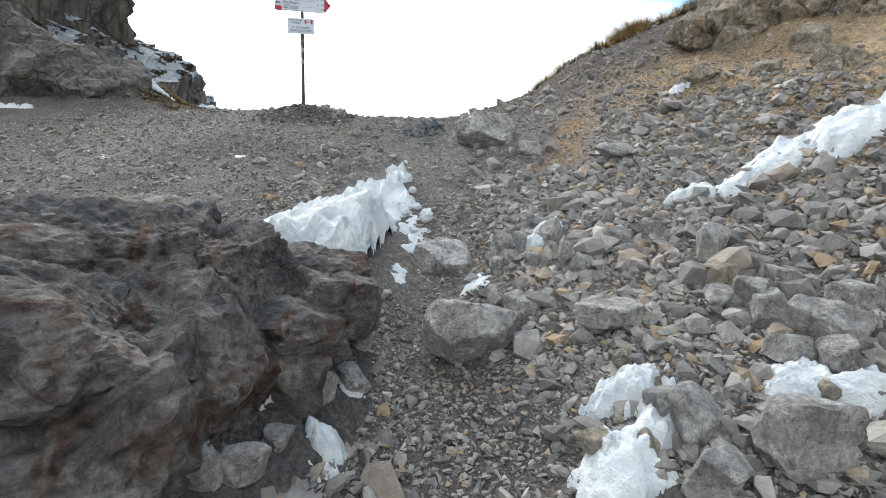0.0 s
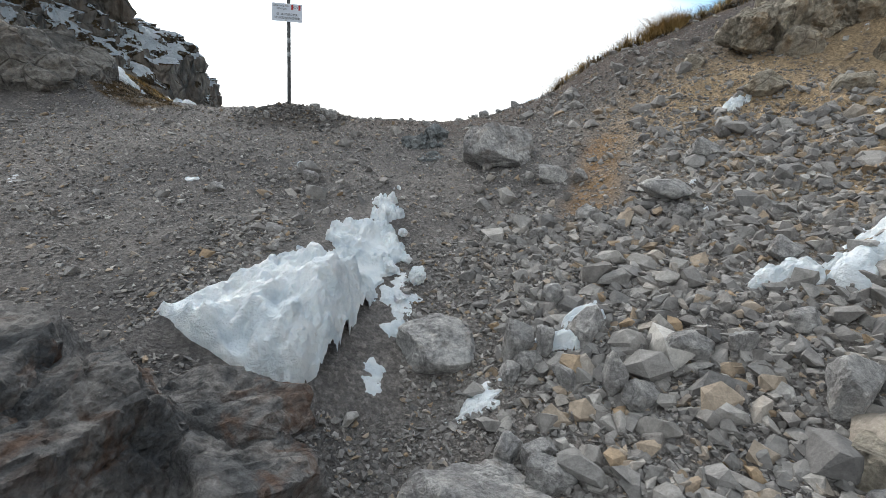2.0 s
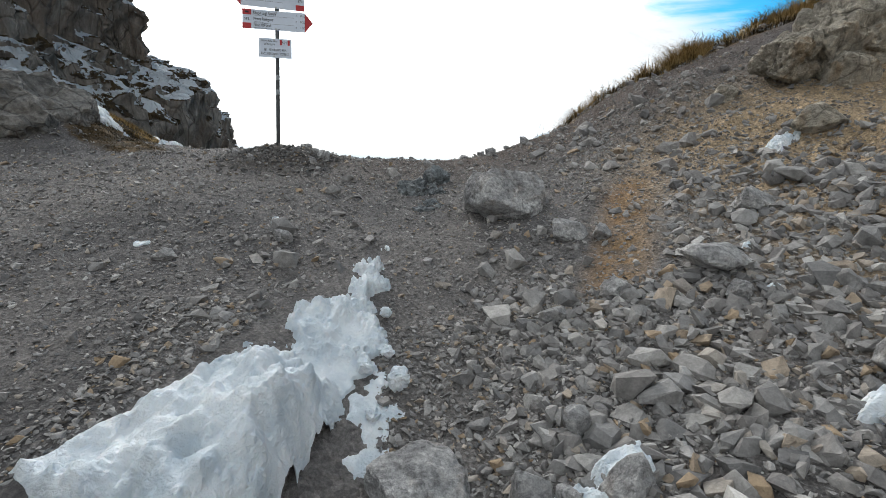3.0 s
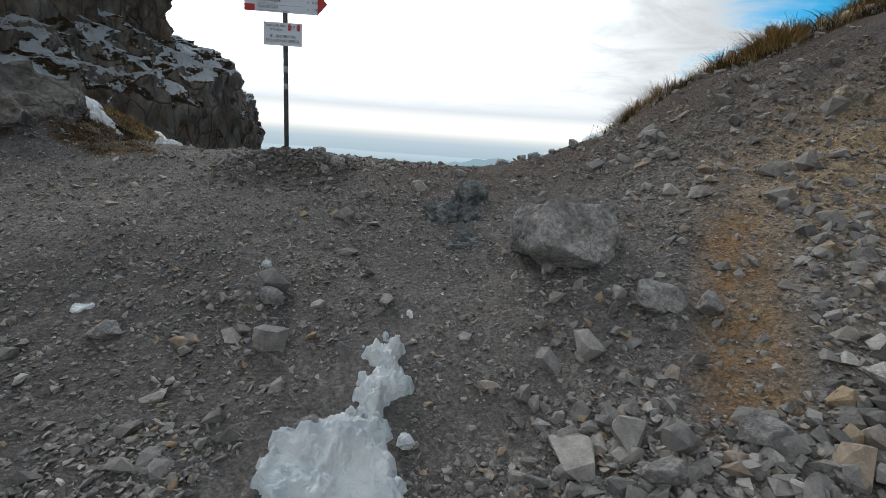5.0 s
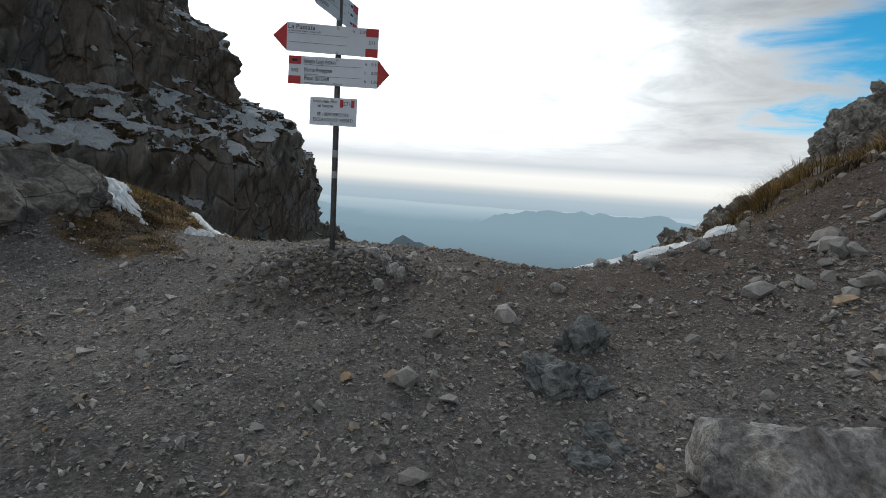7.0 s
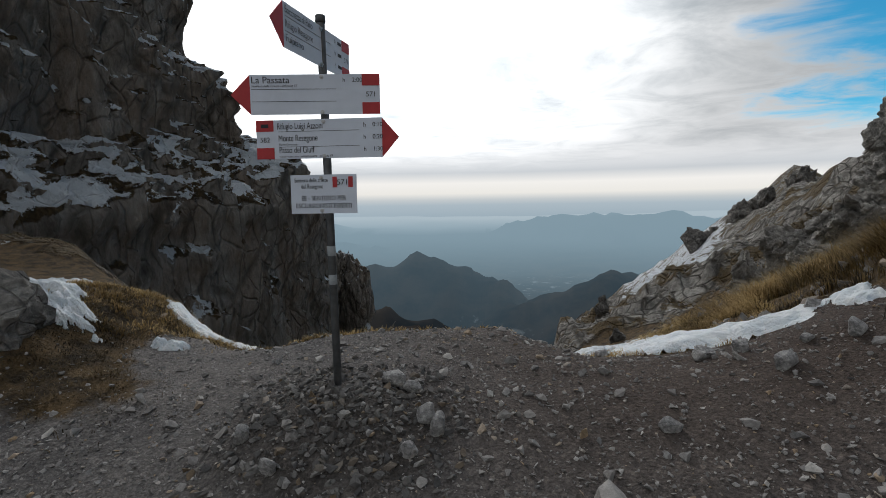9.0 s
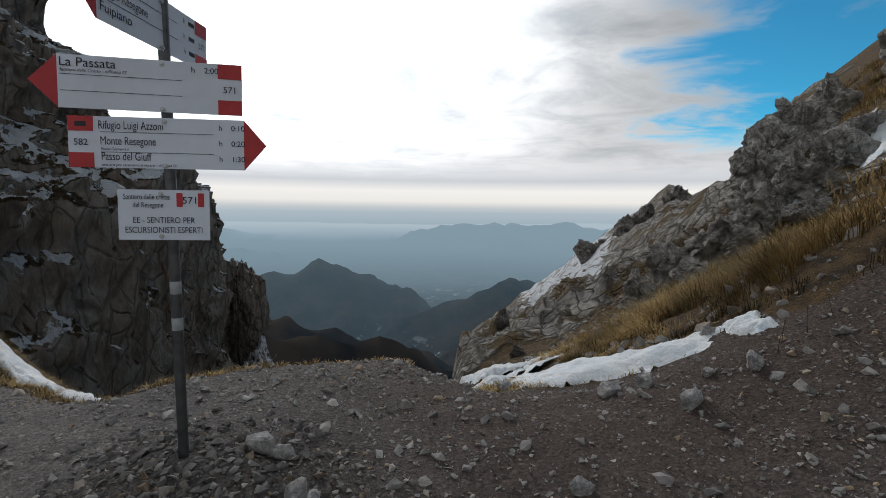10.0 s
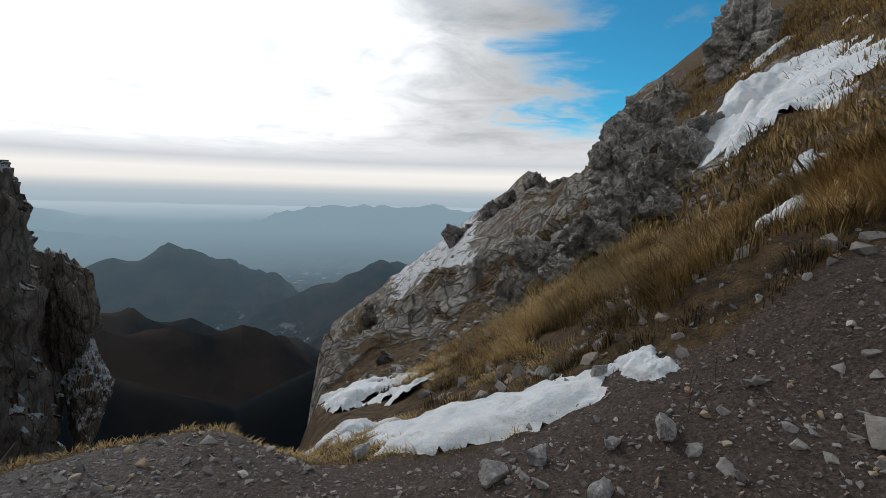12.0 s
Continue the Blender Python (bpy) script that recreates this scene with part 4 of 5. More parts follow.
# beside the bank of snow and among the scree
patches(((1.1, -3.5, 0.09, 0.3, 10, 0.012), (1.0, -3.9, 0.05, 0.1, 0, 0.006), (1.36, -4.08, 0.1, 0.07, 20, 0.012), (1.74, -3.95, 0.17, 0.08, 20, 0.06),
         (1.55, -5.3, 0.2, 0.13, 30, 0.07), (2.1, -5.3, 0.13, 0.09, -30, 0.07), (1.62, -5.12, 0.12, 0.06, 20, 0.06), (0.78, -4.72, 0.06, 0.06, 0, 0.04), (0.74, -5.05, 0.07, 0.09, 30, 0.05), (0.55, -4.95, 0.07, 0.06, 0, 0.05)), 200)
# band of snow on the bank above the scree
patches(((2.5, -3.98, 0.2, 0.07, 5, 0.05), (2.85, -4.02, 0.3, 0.12, 10, 0.07), (3.2, -4.08, 0.34, 0.17, 5, 0.08), (3.55, -4.02, 0.34, 0.17, 15, 0.08), (3.9, -3.9, 0.35, 0.17, 10, 0.08), (2.55, -3.36, 0.05, 0.03, 0, 0.03), (2.68, -3.02, 0.04, 0.03, 0, 0.03),
         (3.48, -2.12, 0.11, 0.06, 20, 0.05), (5.2, -1.5, 0.4, 0.1, 20, 0.06), (0.43, -2.0, 0.03, 0.025, 0, 0.025), (-0.15, -2.4, 0.05, 0.035, 30, 0.008), (-2.8, -0.76, 0.3, 0.06, 5, 0.04)), 500)
# saddle and mountainside
patches(((2.1, 1.36, 0.85, 0.34, -51, 0.09), (1.6, 2.2, 0.35, 0.13, -40, 0.05), (2.2, 4.2, 0.42, 0.95, 5, 0.14), (2.8, 0.8, 0.2, 0.12, 55, 0.04), (4.3, 1.25, 0.3, 0.13, 20, 0.06), (6.7, 2.7, 0.55, 0.14, 35, 0.08), (7.0, 5.25, 0.3, 0.14, 30, 0.1), (6.0, 7.1, 0.35, 0.2, 50, 0.1),
         (11.8, 6.5, 3.0, 1.3, 26, 0.25), (8.9, 5.2, 1.1, 0.35, 30, 0.14), (9.6, 4.3, 0.7, 0.22, 25, 0.12), (18.0, 12.0, 1.3, 0.3, 10, 0.2), (12.6, 9.6, 0.7, 0.25, 20, 0.15)), 800)
# bank beside the cliff
patches(((-1.5, 1.5, 0.95, 0.14, 142, 0.06), (-1.3, 0.74, 0.19, 0.08, 160, 0.05), (-2.2, 0.88, 0.35, 0.12, 165, 0.06), (-1.95, 0.66, 0.25, 0.07, 170, 0.05), (-2.3, 1.05, 0.12, 0.06, 155, 0.05), (-2.75, 1.7, 0.25, 0.1, 140, 0.06)), 1100)


# ---- loose stones ----
def hull(seed, points, flat=0.6):
    rnd = random.Random(seed)
    bm = bmesh.new()
    for _ in range(points):
        d = Vector((rnd.gauss(0, 1), rnd.gauss(0, 1), rnd.gauss(0, 1))).normalized()
        bm.verts.new((d.x * rnd.uniform(0.7, 1.15), d.y * rnd.uniform(0.5, 0.9), d.z * flat * rnd.uniform(0.7, 1.15)))
    res = bmesh.ops.convex_hull(bm, input=bm.verts)
    bmesh.ops.delete(bm, geom=[g for g in res["geom_interior"] if isinstance(g, bmesh.types.BMVert)], context="VERTS")
    bmesh.ops.triangulate(bm, faces=bm.faces)
    bm.verts.index_update()
    v = np.array([w.co for w in bm.verts])
    f = np.array([[w.index for w in t.verts] for t in bm.faces])
    bm.free()
    return v, f


rng = np.random.default_rng(7)


def scree_share(x, y):
    """How thickly stones lie: most on the scree, least on the trodden way."""
    path = np.exp(-((x - 1.1 - 0.1 * (y + 4)) / 0.28) ** 2)
    fan = ss(1.25, 1.8, x) * ss(-2.5, -3.4, y) * (1 - ss(3.3, 4.2, x))
    heap = ss(2.1, 2.7, x) * ss(-3.2, -2.2, y) * ss(0.4, -0.6, y) * (1 - ss(3.2, 3.9, x)) * 0.6
    foot = 1.0 * np.exp(-(((x - 0.62) / 0.25) ** 2)) * ss(-4.3, -4.6, y)
    seep = (np.abs(x - 0.48 * y - 3.56) < 0.22) & (y > -3.0) & (y < -1.6)
    turf, bare = zones(x, y)
    return (1 - 0.85 * seep) * np.clip(fan + heap + foot + 0.16 - 0.1 * path, 0.03, 1) * (1 - 0.85 * turf)


def hollow(x, y):
    """Places kept free: the outcrop and the snow bank."""
    return ((((x + 0.03) * 0.766 + (y + 5.02) * 0.643) / 1.05) ** 2 + (((y + 5.02) * 0.766 - (x + 0.03) * 0.643) / 0.64) ** 2 < 1) | ((x > 0.2 + 0.45 * (y + 4.1)) & (x < 1.1) & (y > -4.1) & (y < -2.3)) | ((np.hypot(x, y) < 0.05))


def scatter(count, lo, hi, size, weight):
    x = rng.uniform(lo[0], hi[0], count * 6)
    y = rng.uniform(lo[1], hi[1], count * 6)
    keep = (rng.random(count * 6) < weight(x, y)) & ~hollow(x, y)
    x, y = x[keep][:count], y[keep][:count]
    s = size[0] * (size[1] / size[0]) ** (rng.random(len(x)) ** 1.8)
    return x, y, s


def gravel(name, count, lo, hi, size, weight, mat, shapes, label):
    x, y, s = scatter(count, lo, hi, size, weight)
    z = near_height(x, y)
    vs, fs, base = [], [], 0
    pick = rng.integers(0, len(shapes), len(x))
    a = rng.uniform(0, 2 * math.pi, len(x))
    tx, ty = rng.normal(0, 0.25, len(x)), rng.normal(0, 0.25, len(x))
    for k, (v, f) in enumerate(shapes):
        m = pick == k
        n = int(m.sum())
        c, sn = np.cos(a[m])[:, None], np.sin(a[m])[:, None]
        px, py, pz = v[:, 0][None], v[:, 1][None], v[:, 2][None]
        qx, qy = px * c - py * sn, px * sn + py * c
        qz = pz + qx * tx[m][:, None] + qy * ty[m][:, None]
        sc = s[m][:, None]
        vv = np.stack([x[m][:, None] + qx * sc, y[m][:, None] + qy * sc, z[m][:, None] + (qz + 0.12) * sc], -1).reshape(-1, 3)
        ff = (f[None] + (np.arange(n) * len(v))[:, None, None]).reshape(-1, 3) + base
        vs.append(vv)
        fs.append(ff)
        base += len(vv)
    ob = mesh_object(name, np.concatenate(vs), np.concatenate(fs), mat, False)
    return tagged(ob, label, "gravel", kind="stuff")


SMALL = [hull(300 + k, 8, 0.55) for k in range(14)]
MIDDLE = [hull(330 + k, 11, 0.72) for k in range(14)]
gravel("gravel", 78000, (-2.2, -6.0), (4.2, 1.75), (0.005, 0.021), lambda x, y: np.clip(0.45 + scree_share(x, y), 0, 1) * (1 - 0.8 * zones(x, y)[0]) * (1 - 0.55 * ss(-1.0, 0.2, y)) * (1 - 0.7 * np.exp(-(np.hypot(x - 0.05, y + 0.15) / 0.45) ** 2)), STONE, SMALL, "fine grey gravel strewn over the trail")
gravel("scree", 4500, (-2.0, -6.0), (4.6, 1.6), (0.016, 0.045), scree_share, STONE, MIDDLE, "broken grey limestone scree beside the path")
gravel("scree_fan", 9500, (0.3, -6.0), (4.0, -2.2), (0.014, 0.058), lambda x, y: scree_share(x, y) ** 1.3, STONE, MIDDLE, "thick fan of broken grey limestone below the bank")
gravel("path_gravel", 13000, (0.2, -5.9), (2.0, -3.0), (0.007, 0.026), lambda x, y: 0.9 + 0 * x, STONE, SMALL, "loose grey gravel in the trodden gully")
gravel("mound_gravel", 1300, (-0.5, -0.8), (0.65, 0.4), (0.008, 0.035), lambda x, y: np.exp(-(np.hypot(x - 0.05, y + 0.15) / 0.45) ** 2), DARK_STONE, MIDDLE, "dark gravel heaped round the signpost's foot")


def stones():
    kinds = []
    for k in range(16):
        v, f = hull(400 + k, 14, 0.55 + 0.05 * (k % 6))
        me = bpy.data.meshes.new("stone")
        me.from_pydata([tuple(p) for p in v], [], [tuple(int(i) for i in t) for t in f])
        me.materials.append(STONE)
        kinds.append(me)
    x, y, s = scatter(285, (0.3, -5.9), (4.2, 0.6), (0.05, 0.12), lambda x, y: scree_share(x, y) ** 1.8)
    for k in range(len(x)):
        ob = new("stone", kinds[k % 16])
        sz = float(s[k])
        ob.matrix_world = pose(float(x[k]), float(y[k]), ground_z(x[k], y[k]) + sz * 0.2, *rng.normal(0, 14, 2), rng.uniform(0, 360)) @ Matrix.Diagonal((sz, sz, sz, 1))
        tagged(ob, "angular grey limestone stone lying on the scree", "stone", "stones on the scree")


stones()


gravel("slope_stones", 1500, (2.3, -0.3), (9, 9), (0.02, 0.09), lambda x, y: zones(x, y)[0] * ss(-0.1, 0.15, fbm(x, y, 0.8, 3, 83)), STONE, MIDDLE, "pale stones scattered in the turf")


# ---- grass ----
def grass(name, x, y, length, mat, label, per=40, spread=0.07, width=0.0035, droop=0.9):
    """Tufts of drooping blades at the places given, as one mesh."""
    n = len(x) * per
    a = rng.uniform(0, 2 * math.pi, n)
    r = spread * np.sqrt(rng.random(n)) * np.repeat(0.6 + 0.8 * rng.random(len(x)), per)
    X, Y = np.repeat(x, per) + r * np.cos(a), np.repeat(y, per) + r * np.sin(a)
    Z = near_height(X, Y) - 0.01
    L = np.repeat(length, per) * rng.uniform(0.45, 1.15, n)
    h = 0.01
    gx = (near_height(X + h, Y) - near_height(X - h, Y)) / (2 * h)
    gy = (near_height(X, Y + h) - near_height(X, Y - h)) / (2 * h)
    g = np.hypot(gx, gy) + 1e-6
    b = a + rng.normal(0, 0.5, n)
    dx = np.cos(b) * 0.7 - gx / g * 0.8 * np.clip(g, 0, 1)
    dy = np.sin(b) * 0.7 - gy / g * 0.8 * np.clip(g, 0, 1)
    bend = droop * rng.uniform(0.5, 1.2, n)
    px, py = -dy, dx
    k = np.hypot(px, py) + 1e-6
    px, py = px / k, py / k
    pts = []
    for t in (0.0, 0.35, 0.7, 1.0):
        o = bend * L * t ** 1.7 * 0.75
        w = width * (1 - t) ** 0.6 * rng.uniform(0.7, 1.3, n)
        cx, cy, cz = X + dx * o, Y + dy * o, Z + L * (t - 0.42 * bend * t ** 2.2)
        pts.append((np.stack([cx - px * w, cy - py * w, cz], 1), np.stack([cx + px * w, cy + py * w, cz], 1)))
    v = np.stack([p for pair in pts for p in pair], 1).reshape(-1, 3)
    base = (np.arange(n) * 8)[:, None, None]
    f = (np.array([[0, 1, 3, 2], [2, 3, 5, 4], [4, 5, 7, 6]])[None] + base).reshape(-1, 4)
    ob = mesh_object(name, v, f, mat)
    return tagged(ob, label, "grass", kind="stuff")


def places(count, lo, hi, weight):
    x, y = rng.uniform(lo[0], hi[0], count * 8), rng.uniform(lo[1], hi[1], count * 8)
    k = rng.random(len(x)) < weight(x, y)
    return x[k][:count], y[k][:count]


def turf_only(x, y):
    return ss(0.4, 0.9, zones(x, y)[0])


x, y = places(900, (2.4, 0.2), (5.6, 4.2), lambda x, y: turf_only(x, y) * (0.12 + ss(-0.08, 0.15, fbm(x, y, 0.7, 3, 71))) * (1 - 0.95 * np.exp(-(((x - 2.1) / 0.6) ** 2 + ((y - 1.0) / 0.3) ** 2))))
grass("dry_grass", x, y, (0.14 + 0.2 * rng.random(len(x))) * (0.35 + 0.65 * ss(2.7, 3.4, x)), STRAW, "long dry golden grass drooping over the bank", 75, 0.09, 0.0026, 1.15)
x, y = places(2000, (4.6, 0.6), (30, 22), turf_only)
grass("slope_grass", x, y, 0.18 + 0.2 * rng.random(len(x)), STRAW, "dry brown grass on the mountainside", 26, 0.3, 0.012)
x, y = places(1500, (-2.4, 0.7), (2.3, 2.2), lambda x, y: turf_only(x, y) * 0.9)
grass("rim_turf", x, y, 0.03 + 0.045 * rng.random(len(x)), STRAW, "short dry turf along the edge of the saddle", 26, 0.06, 0.0026, 1.2)
x, y = places(420, (2.2, -0.2), (6.5, 4.5), turf_only)
grass("heath", x, y, 0.05 + 0.07 * rng.random(len(x)), HEATH, "dark low heath on the bank", 55, 0.1, 0.003)
x, y = places(420, (-3.4, -0.4), (-0.8, 1.6), lambda x, y: np.clip(turf_only(x, y) + 1.0 * np.exp(-((x + 1.45) / 0.45) ** 2 - ((y - 0.05) / 0.26) ** 2), 0, 1) * (1 - ss(-1.6, -2.2, x) * 0.2))
grass("left_heath", x, y, 0.02 + 0.03 * rng.random(len(x)), HEATH, "dark brown heath mat on the bank beside the cliff", 60, 0.1, 0.0026, 1.3)


# ---- dry stalks and a dead twig ----
def stalk(name, at, points, radius, mat, label, category, group, head=0.0):
    """A thin tapering stem through the points, with a small seed head."""
    bm = bmesh.new()
    rings = []
    for k, pnt in enumerate(points):
        r = radius * (1 - 0.6 * k / (len(points) - 1))
        rings.append([bm.verts.new((pnt[0] + r * math.cos(a), pnt[1] + r * math.sin(a), pnt[2])) for a in (0, 2.1, 4.2)])
    for a, b in zip(rings, rings[1:]):
        for i in range(3):
            bm.faces.new((a[i], a[(i + 1) % 3], b[(i + 1) % 3], b[i]))
    bm.faces.new(rings[-1])
    if head:
        bmesh.ops.create_icosphere(bm, subdivisions=1, radius=head, matrix=Matrix.Translation(points[-1]) @ Matrix.Diagonal((0.6, 0.6, 1.6, 1)))
    me = bpy.data.meshes.new(name)
    bm.to_mesh(me)
    bm.free()
    me.materials.append(mat)
    ob = new(name, me)
    ob.location = (at[0], at[1], ground_z(*at) - 0.01)
    return tagged(ob, label, category, group)


for k, (x, y, hgt) in enumerate(((2.62, 0.35, 0.16), (2.7, 0.42, 0.12), (2.82, 0.4, 0.14), (3.0, 0.45, 0.1))):
    lean = 0.03 - 0.02 * k
    stalk("dry_stalk", (x, y), [(0, 0, 0), (lean * 0.4, 0.005, hgt * 0.5), (lean, 0.0, hgt)], 0.0022, HEATH, "thin dry seed stalk on the bank's edge", "plant", "dry stalks", 0.006)
TWIG = plain("pale_twig", (0.42, 0.40, 0.37), 0.8, 0.0, 0.2)
stalk("twig", (-0.12, 1.62), [(0, 0, 0), (0.02, 0, 0.06), (0.05, 0.01, 0.1), (0.1, 0.0, 0.17)], 0.006, TWIG, "pale dead twig at the saddle's edge", "twig", "dead twigs")
stalk("twig", (-0.1, 1.62), [(0, 0, 0), (0.06, 0, 0.03), (0.13, 0.01, 0.05)], 0.004, TWIG, "pale dead twig at the saddle's edge", "twig", "dead twigs")


# ---- signpost ----
STEEL = plain("weathered_steel", (0.10, 0.105, 0.11), 0.55, 0.6, 0.35, 18)
WHITE = plain("white_board", (0.60, 0.66, 0.76), 0.45, 0.0, 0.05, 9)
RED = plain("red_paint", (0.42, 0.03, 0.035), 0.5, 0.0, 0.1, 20)
INK = plain("black_ink", (0.02, 0.022, 0.03), 0.6, 0.0, 0.05)
ZINC = plain("zinc_bolt", (0.45, 0.46, 0.47), 0.4, 0.8, 0.15, 60)
STICKER = plain("faded_sticker", (0.3, 0.33, 0.35), 0.6, 0.0, 0.2, 40)

signpost = empty("signpost", pose(0, 0, 0), "dark steel trail signpost with white and red arrow boards", "signpost")


def pole_y(z):
    return -0.05 * z


def tube(name, radius, z0, z1, mat, label=""):
    bm = bmesh.new()
    rings = []
    for z in (z0, z0 + 0.004, (z0 + z1) / 2, z1 - 0.004, z1):
        r = radius * (0.9 if z in (z0, z1) else 1.0)
        rings.append([bm.verts.new((r * math.cos(a), pole_y(z) + r * math.sin(a), z)) for a in np.linspace(0, 2 * math.pi, 20, endpoint=False)])
    for a, b in zip(rings, rings[1:]):
        for i in range(20):
            bm.faces.new((a[i], a[(i + 1) % 20], b[(i + 1) % 20], b[i])).smooth = True
    bm.faces.new(rings[-1])
    bm.faces.new(rings[0][::-1])
    return part(name, bm, mat, signpost, label)


tube("pole", 0.018, -0.3, 1.60, STEEL, "dark weathered steel tube")
tube("cap", 0.0215, 1.575, 1.606, STEEL)
for z in (0.45, 0.58):
    tube("sticker", 0.0186, z, z + 0.05, STICKER, "faded sticker round the pole")


def plate(name, outline, thick, mat, parent, depth=0.0, label=""):
    """A flat plate in the xz plane whose face looks to -y."""
    bm = bmesh.new()
    front = [bm.verts.new((x, depth - thick, z)) for x, z in outline]
    back = [bm.verts.new((x, depth, z)) for x, z in outline]
    n = len(outline)
    bm.faces.new(front)
    bm.faces.new(back[::-1])
    for i in range(n):
        bm.faces.new((front[i], back[i], back[(i + 1) % n], front[(i + 1) % n]))
    bmesh.ops.recalc_face_normals(bm, faces=bm.faces)
    return part(name, bm, mat, parent, label)


def box(x0, x1, z0, z1):
    return [(x0, z0), (x1, z0), (x1, z1), (x0, z1)]


def words(text, x, z, size, parent, align="LEFT", slant=0.0, width=0.0):
    cu = bpy.data.curves.new("lettering", "FONT")
    cu.body, cu.size, cu.align_x, cu.shear = text, size, align, slant
    ob = new("lettering", cu)
    me = bpy.data.meshes.new_from_object(ob.evaluated_get(bpy.context.evaluated_depsgraph_get()))
    bpy.data.objects.remove(ob)
    me.materials.clear()
    me.materials.append(INK)
    if width and me.vertices:
        xs = [v.co.x for v in me.vertices]
        k = width / (max(xs) - min(xs))
        for v in me.vertices:
            v.co.x *= k
    out = new("lettering", me)
    out.parent = parent
    out.matrix_local = pose(x, -0.0062, z, 90, 0, 0)
    return out


def bolt(x, z, parent):
    bm = bmesh.new()
    bmesh.ops.create_cone(bm, cap_ends=True, segments=12, radius1=0.0085, radius2=0.0085, depth=0.003, matrix=pose(x, -0.0065, z, 90, 0, 0))
    bmesh.ops.create_cone(bm, cap_ends=True, segments=6, radius1=0.005, radius2=0.0045, depth=0.006, matrix=pose(x, -0.010, z, 90, 0, 0))
    return part("bolt", bm, ZINC, parent, "zinc-plated bolt")


def board(z, lean, turn, flip, left, right, height, tip, offset=0.0):
    """An arrow board: white body, red point at one end, two red fields at the other."""
    h = height / 2
    holder = new("arrow_board")
    holder.parent = signpost
    holder.matrix_local = pose(offset, pole_y(z) - 0.024, z, 0, lean, turn)
    if flip:
        body, point = box(left + tip, right, -h, h), [(left, 0), (left + tip, -h), (left + tip, h)]
        fx0, fx1 = right - 0.075, right
    else:
        body, point = box(left, right - tip, -h, h), [(right - tip, -h), (right, 0), (right - tip, h)]
        fx0, fx1 = left, left + 0.078
    plate("panel", body, 0.004, WHITE, holder, 0.0, "white sheet-metal board")
    plate("arrow_point", point, 0.004, RED, holder, 0.0, "red arrow point")
    plate("red_field", box(fx0, fx1, h * 0.42, h), 0.0012, RED, holder, -0.0042, "red painted field")
    plate("red_field", box(fx0, fx1, -h, -h * 0.42), 0.0012, RED, holder, -0.0042, "red painted field")
    bolt(0.0 - offset, h * 0.86, holder)
    bolt(0.0 - offset, -h * 0.9, holder)
    return holder


def rule(x0, x1, z, parent):
    return plate("rule", box(x0, x1, z - 0.0007, z + 0.0007), 0.0008, INK, parent, -0.0045)


H = 0.166
b1 = board(1.279, 0, 6, True, -0.385, 0.245, H, 0.082)
words("La Passata", -0.298, 0.047, 0.040, b1)
words("Sentiero delle Creste - difficoltà EE", -0.296, 0.031, 0.0135, b1, slant=0.2)
rule(-0.296, 0.06, 0.022, b1)
rule(-0.296, 0.06, -0.029, b1)
words("h", 0.088, 0.05, 0.026, b1)
words("2:00", 0.128, 0.05, 0.026, b1)
words("571", 0.208, -0.011, 0.03, b1, "CENTER")

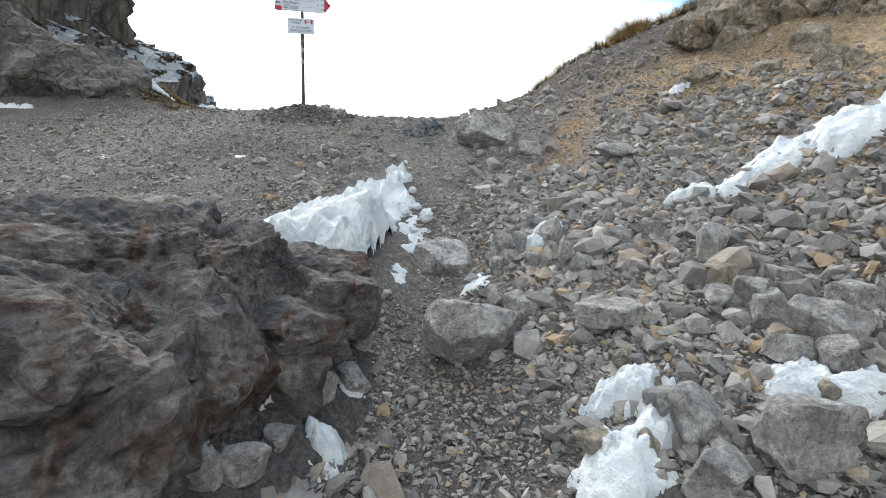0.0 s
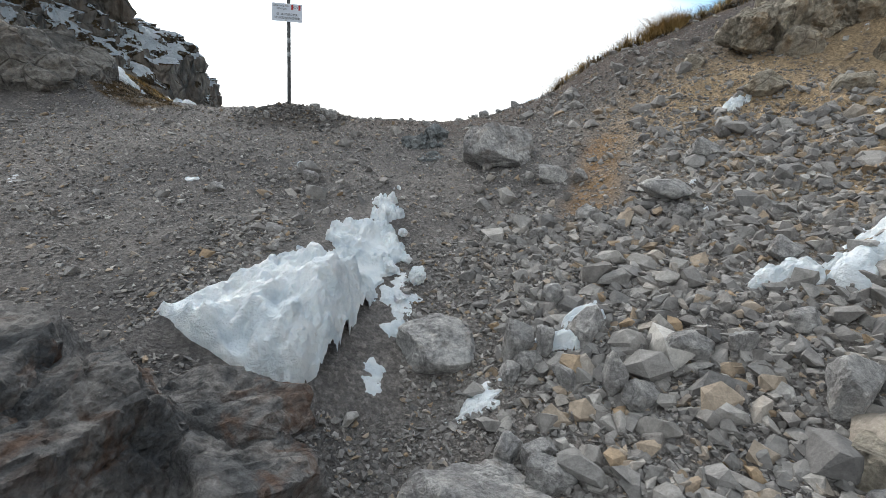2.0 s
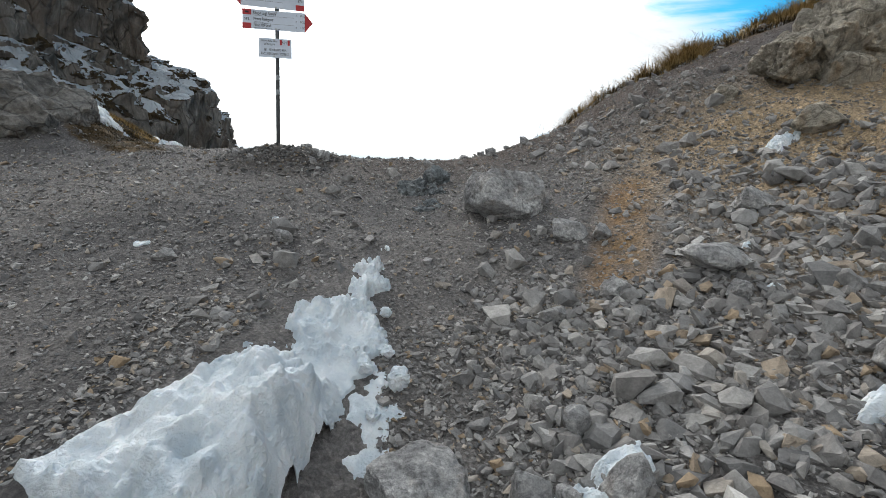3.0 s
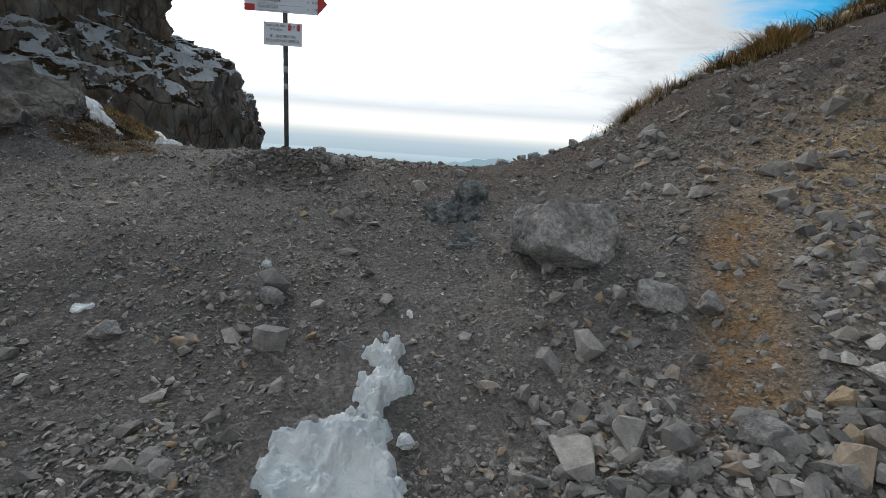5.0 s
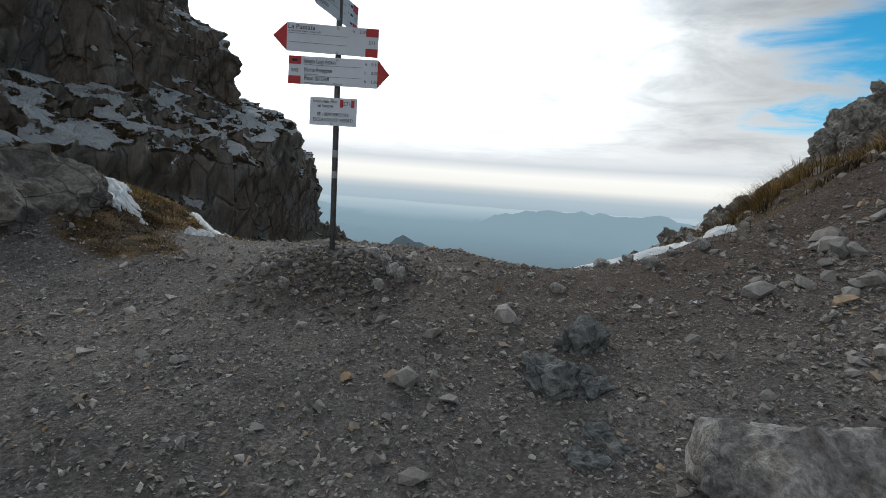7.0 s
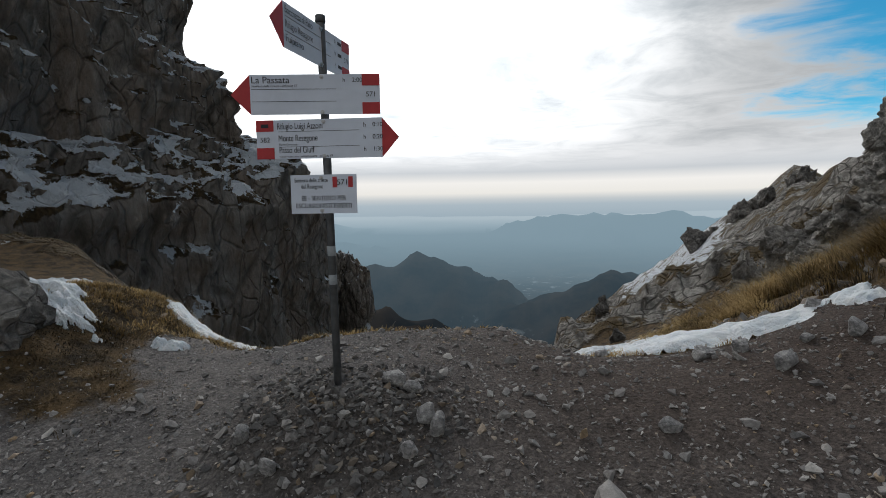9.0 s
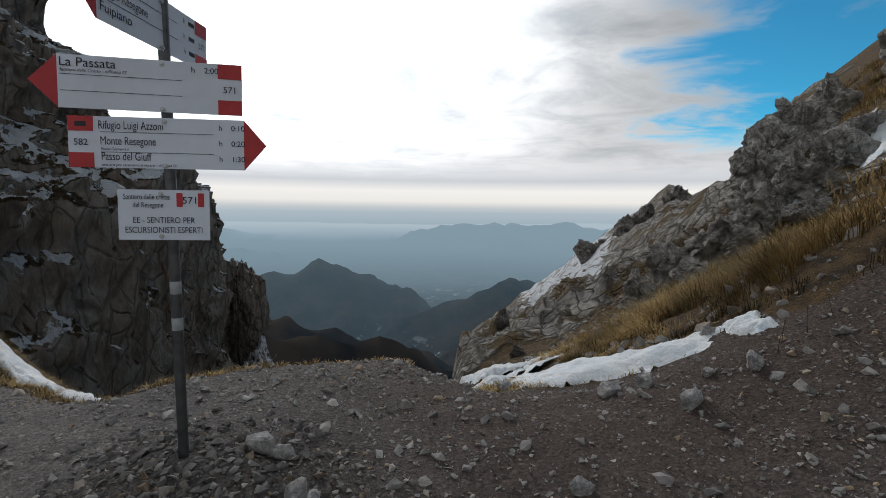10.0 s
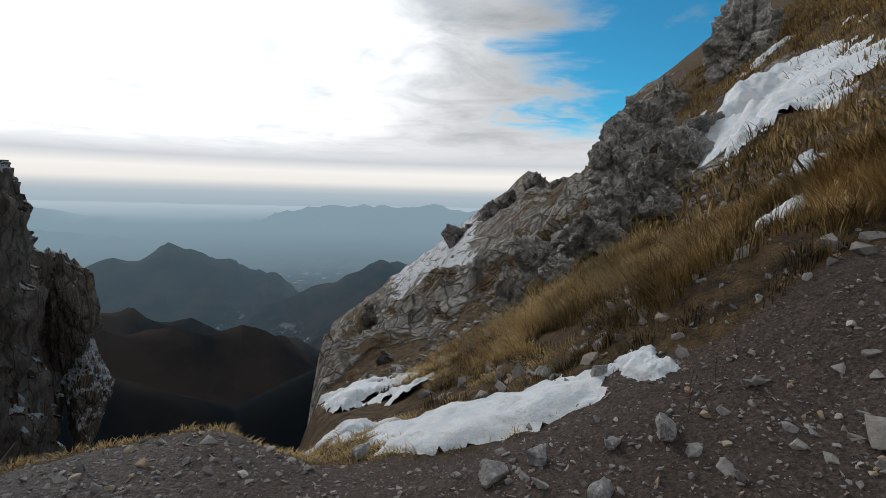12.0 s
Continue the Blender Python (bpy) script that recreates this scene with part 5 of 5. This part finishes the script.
b2 = board(1.095, 0, 0, False, -0.3, 0.325, H, 0.072)
words("Rifugio Luigi Azzoni", -0.207, 0.043, 0.0385, b2, width=0.2)
words("Monte Resegone", -0.202, -0.008, 0.0385, b2, width=0.172)
words("Punta Cermenati", -0.2, -0.026, 0.0125, b2, slant=0.2)
words("Passo del Giuff", -0.2, -0.058, 0.0385, b2, width=0.155)
words("sentiero per escursionisti esperti - difficoltà EE", -0.2, -0.077, 0.0125, b2, slant=0.2)
rule(-0.2, 0.155, 0.033, b2)
rule(-0.2, 0.155, -0.032, b2)
for k, tm in enumerate(("0:10", "0:20", "1:30")):
    words("h", 0.172, 0.046 - 0.051 * k, 0.026, b2)
    words(tm, 0.212, 0.046 - 0.051 * k, 0.026, b2)
words("582", -0.261, -0.011, 0.03, b2, "CENTER")
plate("emblem", box(-0.278, -0.244, 0.05, 0.066), 0.0006, INK, b2, -0.0054, "small dark emblem on the red field")

b3 = board(1.475, 0, 79.5, True, -0.36, 0.27, H, 0.082)
words("Bocchetta di Palio", -0.27, 0.045, 0.0385, b3, width=0.2)
words("Rifugio Resegone", -0.27, -0.006, 0.0385, b3, width=0.2)
words("Fuipiano", -0.27, -0.057, 0.0385, b3)
rule(-0.27, 0.09, 0.034, b3)
rule(-0.27, 0.09, -0.02, b3)
for k in range(3):
    words("h", 0.12, 0.048 - 0.051 * k, 0.026, b3)
    plate("time", box(0.155, 0.19, 0.05 - 0.051 * k, 0.064 - 0.051 * k), 0.0006, INK, b3, -0.0042, "unreadable time")
words("571", 0.235, -0.011, 0.03, b3, "CENTER")

notice = new("notice_plate")
notice.parent = signpost
notice.matrix_local = pose(-0.012, pole_y(0.86) - 0.03, 0.858, 0, 0, -2)
plate("panel", box(-0.148, 0.148, -0.084, 0.084), 0.004, WHITE, notice, 0.0, "white sheet-metal notice")
plate("red_bar", box(0.042, 0.062, 0.028, 0.074), 0.0012, RED, notice, -0.0042, "red bar")
plate("red_bar", box(0.112, 0.132, 0.028, 0.074), 0.0012, RED, notice, -0.0042, "red bar")
words("571", 0.087, 0.039, 0.033, notice, "CENTER", width=0.044)
words("Sentiero delle creste", -0.13, 0.052, 0.026, notice, width=0.15)
words("del Resegone", -0.1, 0.025, 0.026, notice, width=0.098)
words("EE - SENTIERO PER", 0.0, -0.027, 0.029, notice, "CENTER", width=0.2)
words("ESCURSIONISTI ESPERTI", 0.0, -0.06, 0.029, notice, "CENTER", width=0.25)
bolt(-0.008, 0.07, notice)
bolt(-0.008, -0.072, notice)
